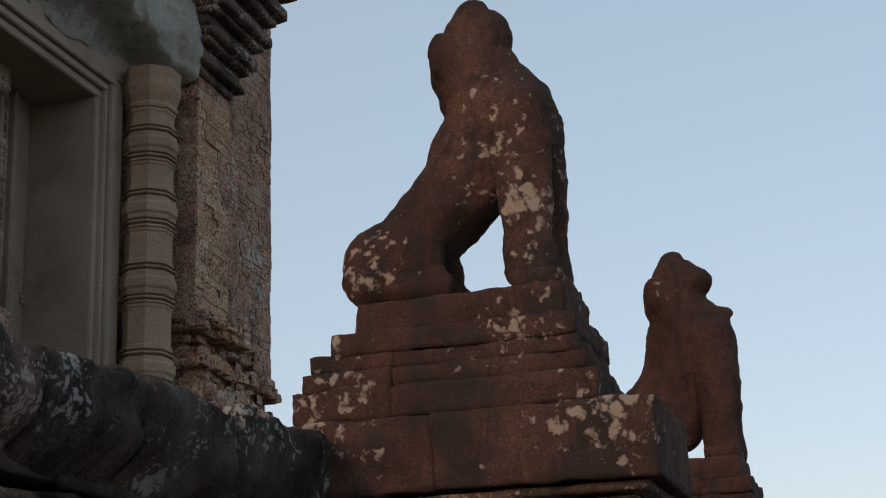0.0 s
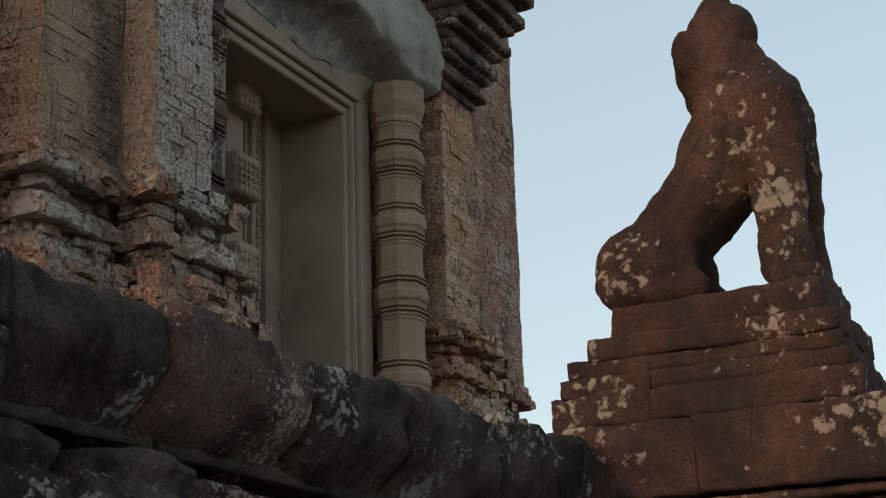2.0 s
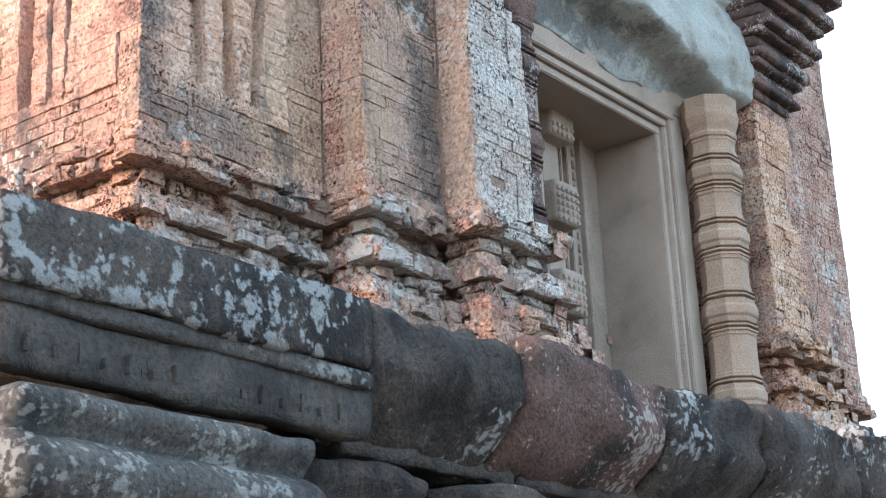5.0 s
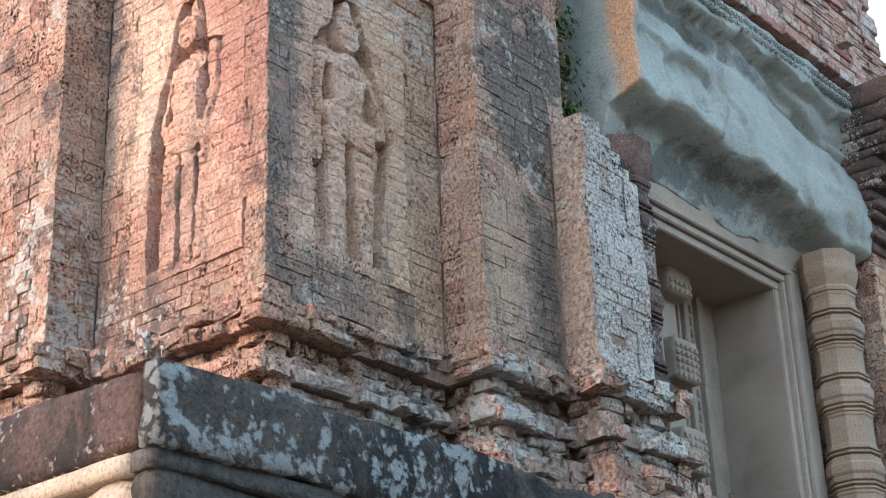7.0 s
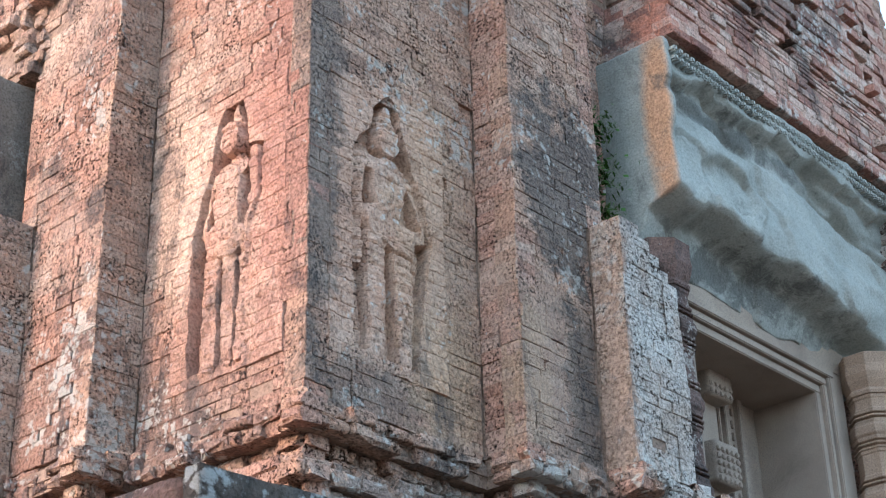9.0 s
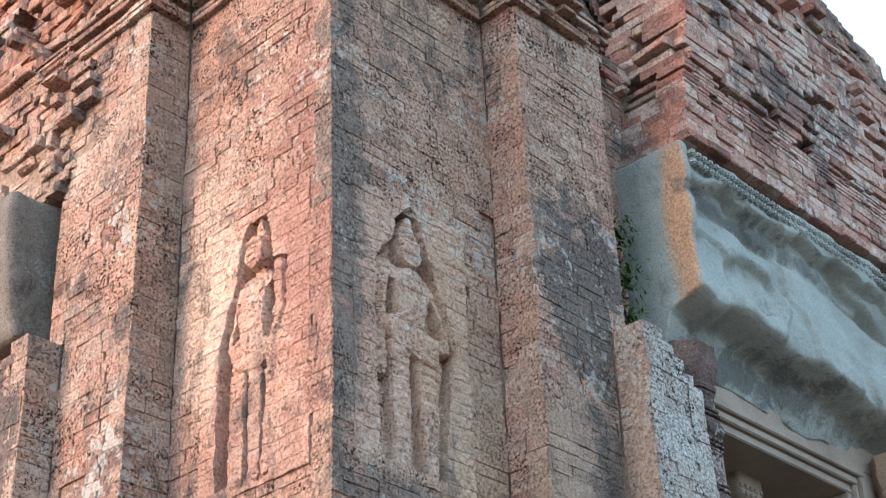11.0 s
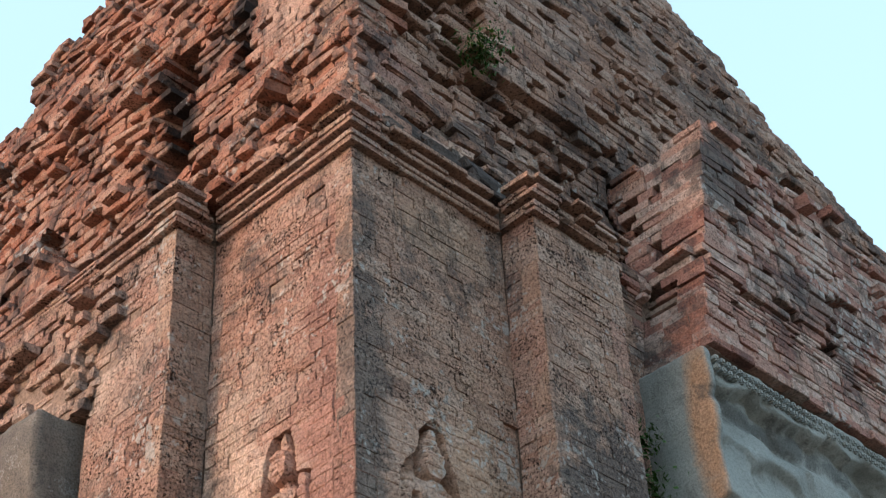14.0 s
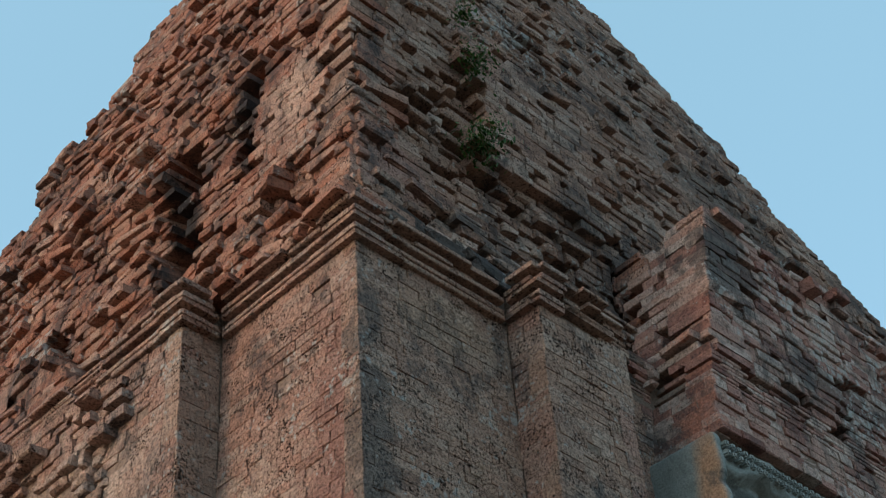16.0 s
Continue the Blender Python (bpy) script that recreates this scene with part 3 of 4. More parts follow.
            if n[0] < -0.9 and 2.02 < cy < 2.4 and 4.05 < zc < 4.42 and row % 2:
                out += rng.uniform(0.05, 0.16)
            if n[0] < -0.9 and zc < 4.5 and e > length - 0.001:
                e -= 0.02
            if e - a < 0.06:
                wear = min(wear, 0.006)
            gap = rng.choice((0.004, 0.008, 0.014)) if ruin or pediment else rng.choice((0.0, 0.001, 0.003, 0.006))
            high = high_c - (rng.choice((0.002, 0.006, 0.011)) if pediment or ruin else rng.choice((-0.001, -0.0006, 0.0, 0.0005, 0.0025)))
            c = (cx + n[0] * out, cy + n[1] * out, zc + 0.007 * noise.noise((cx * 0.9, cy * 0.9, zc * 3)) + rng.uniform(-0.0015, 0.0015))
            if ruin:
                tw = rng.gauss(0, 0.1 if wear > 0.015 else 0.02) if n[0] < -0.9 else rng.gauss(0, 0.02)
                u_b = (u[0] * math.cos(tw) - u[1] * math.sin(tw), u[0] * math.sin(tw) + u[1] * math.cos(tw))
            else:
                u_b = u
            panel = n[1] < -0.9 and 0 < cx < 1.4 and abs(y0) < 0.05 and 2.66 <= zc < 4.3
            if panel and len(singles) < 290:
                singles.append((c, u, n, e - a - gap, high))
            else:
                pale = 2.1 < cx < 2.75 and cy < -0.3 and 0.0 < zc < 2.3
                block = 3.9 < zc < 6.5 and 2.8 < cx < 7.2 and cy < 0.2
                far_pier = n[1] < -0.5 and 5.9 < cx < 6.8 and y0 < -0.3 and zc < 2.4
                heap = shaded_hollow if chute else buff if far_pier else lime if pale else mottled if block else roof_shade if (ruin or broken) and n[0] > -0.9 and cy < 3 else ruined if ruin else greyed if n[1] < -0.9 and cx < 5.8 else plain
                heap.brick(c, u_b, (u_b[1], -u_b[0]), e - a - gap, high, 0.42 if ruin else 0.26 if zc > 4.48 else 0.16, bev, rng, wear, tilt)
    z += high_c
    row += 1

tower = thing("temple_tower", "ruined brick temple tower with weathered carved walls", "tower")
tagged(part("wall_core", mesh_of("wall_core", core_v, core_f), M_MORTAR, tower, "recessed mortar and inner brickwork"), kind="stuff")
tagged(part("shaded_brickwork", mesh_of("shaded_brickwork", greyed.v, greyed.f), M_GREYED, tower, "lichened bricks of the south face, shade greyed into their tone"), kind="stuff")
tagged(part("pediment_brickwork", mesh_of("pediment_brickwork", mottled.v, mottled.f), M_PEDIMENT, tower, "mottled pink and black bricks above the lintel"), kind="stuff")
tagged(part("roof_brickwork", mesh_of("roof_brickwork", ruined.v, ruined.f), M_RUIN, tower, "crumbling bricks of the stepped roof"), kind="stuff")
tagged(part("south_roof_brickwork", mesh_of("south_roof_brickwork", roof_shade.v, roof_shade.f), M_RUIN_SHADE, tower, "crumbling bricks of the roof's south side, shade greyed into their colour"), kind="stuff")
tagged(part("brickwork", mesh_of("brickwork", plain.v, plain.f), M_BRICK, tower, "old orange and grey bricks laid in courses"), kind="stuff")
tagged(part("pier_brickwork", mesh_of("pier_brickwork", lime.v, lime.f), M_LIME, tower, "pale lichen-covered bricks of a door pier"), kind="stuff")
tagged(part("stained_brickwork", mesh_of("stained_brickwork", shaded_hollow.v, shaded_hollow.f), M_HOLLOW_SHADE, tower, "near-black bricks in the roof's hollows, shade put into their colour"), kind="stuff")
tagged(part("far_pier_brickwork", mesh_of("far_pier_brickwork", buff.v, buff.f), M_PIER, tower, "pale orange bricks of the far door pier"), kind="stuff")

# bricks of the shaded corner panel, one by one, on a few shared meshes
shapes = []
for k in range(6):
    h = Heap()
    h.brick((0, 0, 0), (1, 0), (0, -1), 0.3, COURSE, 0.16, 0.0022, rng, 0.003)
    shapes.append(mesh_of("brick", h.v, h.f))
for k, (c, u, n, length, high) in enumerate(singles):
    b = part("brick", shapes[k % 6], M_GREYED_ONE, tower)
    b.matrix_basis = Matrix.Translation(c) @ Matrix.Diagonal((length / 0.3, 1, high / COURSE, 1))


# ---- carved niches with worn standing figures on the corner panels ----
def capsule(x, z, x0, z0, x1, z1, r0, r1, h):
    dx, dz = x1 - x0, z1 - z0
    t = min(1, max(0, ((x - x0) * dx + (z - z0) * dz) / (dx * dx + dz * dz + 1e-9)))
    d = math.hypot(x - x0 - dx * t, z - z0 - dz * t) / (r0 + (r1 - r0) * t)
    return h * min(1.0, 1.7 * math.sqrt(max(0.0, 1 - d * d)))


# half widths of the niche beside the figure, and the figure's limbs: from, to (across, up), radii, height
SOUTH_EDGE = ([(0, -0.28), (0.6, -0.29), (1.3, -0.3), (1.4, -0.24), (1.48, -0.16), (1.66, -0.11), (1.74, -0.04), (1.79, 0.02)],
              [(0, 0.24), (0.6, 0.29), (0.9, 0.37), (1.1, 0.31), (1.3, 0.22), (1.45, 0.15), (1.66, 0.1), (1.74, 0.05), (1.79, 0.0)])
WEST_EDGE = ([(0, -0.32), (0.5, -0.325), (0.95, -0.32), (1.15, -0.26), (1.3, -0.19), (1.45, -0.165), (1.6, -0.145), (1.72, -0.07), (1.79, 0.02)],
             [(0, 0.14), (0.3, 0.16), (0.8, 0.19), (1.0, 0.26), (1.36, 0.27), (1.39, 0.14), (1.6, 0.12), (1.72, 0.08), (1.79, 0.03)])
SOUTH_LIMBS = ((-0.01, 1.43, -0.01, 1.5, 0.095, 0.085, 0.1), (0, 1.56, 0, 1.68, 0.1, 0.035, 0.07), (0, 1.3, 0, 1.38, 0.06, 0.06, 0.06), (-0.17, 1.27, 0.17, 1.25, 0.065, 0.06, 0.075), (0, 1.2, 0.0, 0.95, 0.16, 0.11, 0.085),
               (-0.235, 1.28, -0.25, 0.98, 0.052, 0.045, 0.075), (-0.25, 0.98, -0.235, 0.62, 0.045, 0.04, 0.07), (0.2, 1.22, 0.31, 0.93, 0.055, 0.05, 0.08), (0.31, 0.93, 0.1, 0.86, 0.05, 0.045, 0.08),
               (-0.1, 0.9, 0.12, 0.84, 0.12, 0.12, 0.09), (-0.1, 0.8, -0.1, 0.08, 0.088, 0.065, 0.08), (0.11, 0.78, 0.13, 0.08, 0.088, 0.065, 0.08), (0.24, 0.78, 0.23, 0.2, 0.045, 0.035, 0.055), (-0.1, 0.06, -0.16, 0.05, 0.06, 0.04, 0.08), (0.13, 0.06, 0.19, 0.05, 0.06, 0.04, 0.08))
WEST_LIMBS = ((0.0, 1.46, 0.0, 1.53, 0.095, 0.08, 0.12), (0.0, 1.58, 0.01, 1.7, 0.085, 0.03, 0.08), (0, 1.3, 0, 1.4, 0.06, 0.06, 0.07), (-0.15, 1.22, 0.12, 1.26, 0.07, 0.06, 0.1), (-0.02, 1.18, 0.0, 0.92, 0.15, 0.12, 0.115),
              (-0.17, 1.2, -0.23, 0.97, 0.05, 0.045, 0.1), (-0.23, 0.97, -0.14, 0.82, 0.045, 0.04, 0.1), (0.225, 1.31, 0.215, 0.95, 0.042, 0.04, 0.11), (0.215, 0.95, 0.15, 0.62, 0.04, 0.038, 0.11), (0.15, 0.62, 0.11, 0.06, 0.038, 0.034, 0.1),
              (-0.06, 0.84, 0.05, 0.8, 0.14, 0.12, 0.11), (-0.13, 0.75, -0.12, 0.06, 0.075, 0.058, 0.1), (-0.23, 0.72, -0.23, 0.05, 0.05, 0.04, 0.07), (0.02, 0.75, 0.02, 0.06, 0.07, 0.055, 0.1), (-0.12, 0.05, -0.18, 0.04, 0.05, 0.04, 0.1))


def relief_height(x, z, face):
    """Relief of a niche panel, metres out from the wall; z from 0 at the niche's foot."""
    fx = -x if face else x
    lo, hi = WEST_EDGE if face else SOUTH_EDGE
    wob = 0.012 * noise.noise((z * 6.0, face * 4.0, 2.0)) + 0.006 * noise.noise((z * 19.0, face * 4.0, 5.0))
    left, right = fx - table(z, lo) + wob, table(z, hi) - fx + wob
    inner = min(left, right, z - 0.02, 1.79 - z)
    inside = min(1.0, max(0.0, inner / 0.018))
    floor_ = (0.1 if face else 0.075) + (0.08 if face else 0.035) * math.exp(-((left - 0.03) / 0.035) ** 2) + (0.0 if face else 0.04) * math.exp(-((right - 0.03) / 0.03) ** 2)
    fig = 0.0
    for cap in (WEST_LIMBS if face else SOUTH_LIMBS):
        fig = max(fig, (1.12 if face else 1.0) * capsule(fx, z, *cap))
    if 0.55 < z / 1.0 < 0.8:
        fig -= 0.008 * max(0.0, math.sin(z * 95)) * (fig > 0.04)
    if 1.5 < z < 1.66:
        fig -= 0.01 * max(0.0, math.sin(z * 120)) * (fig > 0.04)
    fig -= (0.016 * abs(noise.noise((x * 11, z * 9, 6.0 + face))) + 0.009 * noise.noise((x * 24, z * 20, 3.0))) * (fig > 0.02)
    hgt = inside * (fig - floor_) if inside > 0 else 0.0
    hgt += 0.014 * noise.noise((x * 9 + face * 7, z * 9, 1.5)) + 0.007 * noise.noise((x * 30, z * 30, face * 3.0))
    row_ = int(math.floor((z + 0.02) / COURSE))
    zz = (z + 0.02) % COURSE
    xx = (x + 0.11 * (row_ % 2) + 0.05 * math.sin(row_ * 12.7) + 3) % 0.22
    joint = min(min(zz, COURSE - zz) / 0.006, min(xx, 0.22 - xx) / 0.006)
    return hgt - (0.006 if fig > 0.01 else 0.007) * max(0.0, 1 - joint)


def relief(face):
    nx, nz = 128, 280
    x0, x1, z0, z1 = NICHE_W if face else NICHE_S
    x0, x1 = x0 - 0.11, x1 + 0.11
    verts, faces = [], []
    for k in range(nz + 1):
        for i in range(nx + 1):
            t, zz = x0 + (x1 - x0) * i / nx, z0 - 0.02 + (z1 - z0 + 0.06) * k / nz
            h = relief_height(t - (x0 + x1) / 2, zz - z0, face)
            border = min(i, nx - i, k, nz - k)
            h = h + 0.004 if border else -0.03
            verts.append((t, -h, zz) if face == 0 else (-h, t, zz))
    for k in range(nz):
        for i in range(nx):
            a = k * (nx + 1) + i
            q = (a, a + 1, a + nx + 2, a + nx + 1)
            faces.append(q if face == 0 else q[::-1])
    return mesh_of("carved_niche", verts, faces)


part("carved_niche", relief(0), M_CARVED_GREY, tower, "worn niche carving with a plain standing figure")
part("carved_niche", relief(1), M_CARVED, tower, "sunlit niche carving with a plain standing figure")

# ---- false door: frame, leaf and bosses ----
DX = 4.2
door = thing("false_door", "grey sandstone false door with moulded frame and carved bosses", "door", at=(DX, 0, -1.4))


def dpart(name, data, material=M_DOOR, label=""):
    ob = part(name, data, material, door, label)
    ob.matrix_parent_inverse = Matrix.Translation((-DX, 0, 1.4))
    return ob


HALF, HEAD, LEAF = 0.8, 2.0, 0.34
for side in (-1, 1):
    bands = [(HALF, HALF + 0.07, -0.2), (HALF + 0.07, HALF + 0.12, -0.235), (HALF + 0.12, HALF + 0.15, -0.215), (HALF + 0.15, HALF + 0.22, -0.25), (HALF + 0.22, HALF + 0.38, -0.225)]
    items = []
    for k, (a, b, y) in enumerate(bands):
        xs = sorted((DX + side * a, DX + side * b))
        items.append(((xs[0], y, -1.4), (xs[1], 0.47, HEAD + (a - HALF))))
    dpart("jamb", boxes("jamb", items, 0.008), label="moulded grey stone jamb")
items = []
for a, b, y in ((0, 0.07, -0.2), (0.07, 0.12, -0.235), (0.12, 0.15, -0.215), (0.15, 0.22, -0.25), (0.22, 0.5, -0.225)):
    items.append(((DX - HALF - b, y - 0.002, HEAD + a), (DX + HALF + b, 0.47, HEAD + b)))
dpart("head", boxes("head", items, 0.008), label="moulded grey stone door head")
dpart("leaf", rough_block("leaf", (DX - HALF - 0.02, LEAF, -1.4), (DX + HALF + 0.02, LEAF + 0.1, HEAD + 0.1), 0.05, 0.01, 0.012, 9.0), label="flat carved stone door leaf")
dpart("mullion", boxes("mullion", [((DX - 0.17, LEAF - 0.06, -1.4), (DX + 0.17, LEAF + 0.01, HEAD)), ((DX - 0.11, LEAF - 0.09, -1.4), (DX + 0.11, LEAF, HEAD))], 0.008), label="central stone band of the door")
for zb in (1.96, 1.3, 0.63, -0.04, -0.71):
    boss = dpart("boss", rough_block("boss", (DX - 0.15, LEAF - 0.22, zb - 0.15), (DX + 0.15, LEAF - 0.02, min(zb + 0.17, HEAD + 0.05)), 0.04, 0.012, 0.01, 6.0), label="square carved stone boss")
    knobs = []
    for i in range(5):
        for k in range(5):
            x, z_ = DX - 0.12 + 0.06 * i, zb - 0.12 + 0.055 * k
            if z_ < HEAD - 0.05:
                knobs.append(((x - 0.02, LEAF - 0.232, z_ - 0.018), (x + 0.02, LEAF - 0.2, z_ + 0.018)))
    carved = part("carving", boxes("carving", knobs, 0.006), M_DOOR, boss, "small carved petals")
for side in (-1, 1):
    for a, b, y in ((0.24, 0.27, 0.03), (0.3, 0.36, 0.05), (0.5, 0.56, 0.045)):
        xs = sorted((DX + side * a, DX + side * b))
        dpart("fillet", boxes("fillet", [((xs[0], LEAF - y, -1.4), (xs[1], LEAF + 0.02, HEAD))], 0.006))
petals = []
for k in range(30):
    for i in range(2):
        z_ = -0.9 + 0.095 * k
        petals.append(((DX + 0.385 + 0.05 * i, LEAF - 0.016, z_), (DX + 0.42 + 0.05 * i, LEAF + 0.02, z_ + 0.06)))
dpart("carving", boxes("carving", petals, 0.006), label="rows of small carved leaves on the door")


# ---- ringed colonnettes ----
RAD = 0.182


def colonnette(x, y, label, stone_of):
    post = thing("colonnette", label, "column", "colonnettes of the false door", at=(x, y, -1.4))
    inv = Matrix.Translation((0, 0, 1.4))

    def add(name, rings, tag=""):
        ob = part(name, lathe(name, rings, 8, (0, 0), 0.5), stone_of, post, tag)
        ob.matrix_parent_inverse = inv
        mod = ob.modifiers.new("soft_edges", "BEVEL")
        mod.width, mod.segments, mod.limit_method = 0.004, 1, "ANGLE"

    cuts = [-1.4]
    for zc, half in ((-0.62, 0.16), (-0.02, 0.15), (0.62, 0.16), (1.2, 0.155), (1.72, 0.15)):
        rings = []
        for dz, k in ((-half, 1.1), (-half + 0.016, 1.1), (-half + 0.02, 0.96), (-half + 0.032, 0.96), (-half + 0.036, 1.13), (-half + 0.05, 1.13), (-half + 0.055, 0.96), (-half + 0.066, 0.96),
                      (-half + 0.07, 1.1), (-0.05, 1.12), (-0.03, 1.2), (0.03, 1.2), (0.05, 1.12), (half - 0.07, 1.1), (half - 0.066, 0.96), (half - 0.055, 0.96), (half - 0.05, 1.13),
                      (half - 0.036, 1.13), (half - 0.032, 0.96), (half - 0.02, 0.96), (half - 0.016, 1.1), (half, 1.1)):
            rings.append((RAD * k, zc + dz))
        add("ring_band", rings, "carved ring mouldings")
        cuts += [zc - half, zc + half]
    cuts.append(2.0)
    for a, b in zip(cuts[::2], cuts[1::2]):
        add("shaft", [(RAD * 1.03, a - 0.002), (RAD * 1.03, a + 0.02), (RAD, a + 0.025), (RAD * 0.985, (a + b) / 2), (RAD, b - 0.03), (RAD * 1.04, b - 0.025), (RAD * 1.04, b + 0.002)])
    add("capital", [(RAD * 1.1, 2.002), (RAD * 1.14, 2.03), (RAD * 1.06, 2.05), (RAD * 1.2, 2.11), (RAD * 1.27, 2.17), (RAD * 1.22, 2.24), (RAD * 1.25, 2.33)], "swelling eight-sided capital")
    return post


colonnette(5.5, -0.4, "buff sandstone octagonal colonnette with carved rings", M_COLUMN)
colonnette(2.84, -0.33, "dark weathered octagonal colonnette behind a pale pier", M_REDDARK)


# ---- lintels ----
def lintel_shape(p):
    u = (p.x - 2.77) / 3.2
    q = Vector(p)
    low = 2.3 + 0.02 * math.sin(u * 9) + 0.05 * noise.noise((u * 14, 0.3, 2.0))
    if q.z < low:
        q.z = low
    front = max(0.0, min(1.0, (-0.1 - p.y) / 0.5))
    worn = 0.1 * max(0.0, 1 - (p.z - low) / 0.4) ** 1.5 + 0.07 * abs(noise.noise((p.x * 1.6, 4.0, p.z * 2.2))) + 0.03 * max(0.0, noise.noise((p.x * 4.0, 2.0, p.z * 4.5)) - 0.1) + 0.012 * abs(noise.noise((p.x * 9.0, 6.0, p.z * 8.0)))
    groove = 0.035 * math.exp(-((p.z - 3.52 + 0.12 * u) / 0.05) ** 2) + 0.03 * math.exp(-((p.z - 3.15) / 0.09) ** 2) * (0.5 + noise.noise((p.x * 1.7, 1.0, 0.0)))
    rag = 0.04 * noise.noise((p.x * 9.0, 3.0, p.z * 5.0)) + 0.1 * noise.noise((p.x * 2.6, 8.0, 0.5)) + 0.05 * noise.noise((p.x * 5.2, 1.0, 2.5))
    under = 3.68 + rag - p.z
    fade = max(0.0, min(1.0, (p.x - 2.85) / 0.05))
    scoop = 0.13 * fade * max(0.0, min(1.0, under / 0.025)) * max(0.0, 1 - under / 0.8) + 0.03 * fade * (noise.noise((p.x * 2.1, 5.0, p.z * 1.4)) > 0.12)
    r2 = math.hypot((p.x - 3.5) / 0.36, (p.z - 3.02 - 0.1 * (p.x - 3.5)) / 0.24) + 2.2 * rag
    scoop += 0.07 * max(0.0, min(1.0, (1 - r2) / 0.12))
    r3 = 3.62 - 0.3 * (p.x - 5.0) + 0.6 * rag - p.z
    scoop += 0.12 * max(0.0, min(1.0, (p.x - 4.6) / 0.3)) * max(0.0, min(1.0, r3 / 0.05)) * max(0.0, 1 - r3 / 0.28)
    r4 = 2.72 - 0.1 * max(0.0, p.x - 3.4) + 0.5 * rag - p.z
    scoop += 0.27 * max(0.0, min(1.0, r4 / 0.09))
    q.y += front * (worn + groove + scoop)
    return q


lintel = new("lintel", rough_block("lintel", (2.77, -0.62, 2.2), (5.99, 0.2, 3.92), 0.024, 0.02, 0.012, 3.2, lintel_shape, 2.0))
lintel.data.materials.append(M_LINTEL)
tagged(lintel, "greenish worn sandstone lintel over the false door", "lintel")
band = []
for k in range(44):
    x = 2.86 + k * 0.071
    for j in range(2):
        band.append(((x, -0.634, 3.74 + 0.075 * j), (x + 0.045, -0.56, 3.79 + 0.075 * j)))
part("carved_band", boxes("carved_band", band, 0.012), M_LINTEL, lintel, "carved beaded band along the lintel's top")


def west_shape(p):
    q = Vector(p)
    q.x += 0.1 * max(0.0, 1 - (p.z - 2.5) / 0.5)
    return q


west = new("lintel", rough_block("west_lintel", (-0.64, 2.4, 2.35), (0.2, 6.4, 3.44), 0.06, 0.04, 0.03, 3.2, west_shape, 5.0))
west.data.materials.append(M_BROWNSTONE)
tagged(west, "brown-grey worn sandstone lintel of the west face", "lintel")

# moulded capital of the far door pier
capital = thing("pier_capital", "dark stepped stone capital on the door pier", "capital", at=(6.32, -0.43, 2.5))
zc = 2.5
for k, (o, h) in enumerate(((0.03, 0.09), (0.09, 0.06), (0.05, 0.11), (0.12, 0.06), (0.17, 0.09), (0.12, 0.1), (0.2, 0.06), (0.26, 0.1), (0.2, 0.1), (0.29, 0.08), (0.36, 0.12), (0.3, 0.1), (0.42, 0.16), (0.5, 0.2))):
    b = part("moulding", rough_block("moulding", (6.02 - min(o, 0.1), -0.56 - o, zc), (6.62 + o * 1.2, -0.2, zc + h), 0.05, 0.02, 0.02, 4, seed=k), M_REDDARK, capital)
    b.matrix_parent_inverse = Matrix.Translation((-6.32, 0.43, -2.5))
    zc += h

# ---- plinth of dark sandstone ----
plinth = thing("plinth", "blackened moulded sandstone plinth patched with white lichen", "plinth", at=(-3.2, -3.1, GROUND))
PINV = Matrix.Translation((3.2, 3.1, -GROUND))


def stone(name, lo, hi, material, parent, inv, label="", **kw):
    ob = part(name, rough_block(name, lo, hi, **kw), material, parent, label)
    ob.matrix_parent_inverse = inv
    return ob


core = part("core", boxes("core", [((-2.95, -2.9, GROUND), (12, 12, -1.52))]), M_DARK, plinth)
core.matrix_parent_inverse = PINV


def coping_shape(p):
    q = Vector(p)
    q.y += 0.1 * max(0.0, (-1.62 - p.z) / 0.12) ** 1.5 if p.y < -2.9 else 0
    return q


xs = [-3.28, -2.12, -1.45, -0.62, 0.04, 0.87, 1.98]
tops = [-1.47, -1.46, -1.44, -1.42, -1.4, -1.35]
for k, (a, b) in enumerate(zip(xs, xs[1:])):
    low = -1.66 if k == 0 else -1.83
    mat_ = M_REDDARK if k == 2 else M_DARK
    stone("coping_stone", (a + 0.004, -3.2 - 0.02 * (k > 1), low), (b - 0.004, -2.3 if k else -3.14, tops[k]), mat_, plinth, PINV, cell=0.04, r=0.008 if k == 0 else 0.035, amp=0.02 if k == 0 else 0.055, freq=4.2, seed=k, shape=coping_shape if k > 0 else None)
stone("coping_stone", (-2.3, -3.13, -1.66), (-2.13, -2.31, -1.47), M_DARK, plinth, PINV, cell=0.08, r=0.02, amp=0.01, seed=19)
ys = [-3.142, -2.2, -1.4, -0.5, 0.5, 1.6, 2.7, 4.0, 5.5]
for k, (a, b) in enumerate(zip(ys, ys[1:])):
    stone("coping_stone", (-3.28, a + 0.004, -1.66), (-2.3, b - 0.004, -1.46), M_REDDARK, plinth, PINV, cell=0.05, r=0.03, amp=0.025, seed=20 + k)
xs = [-3.262, -2.1, -1.3, -0.3, 0.6, 1.9]
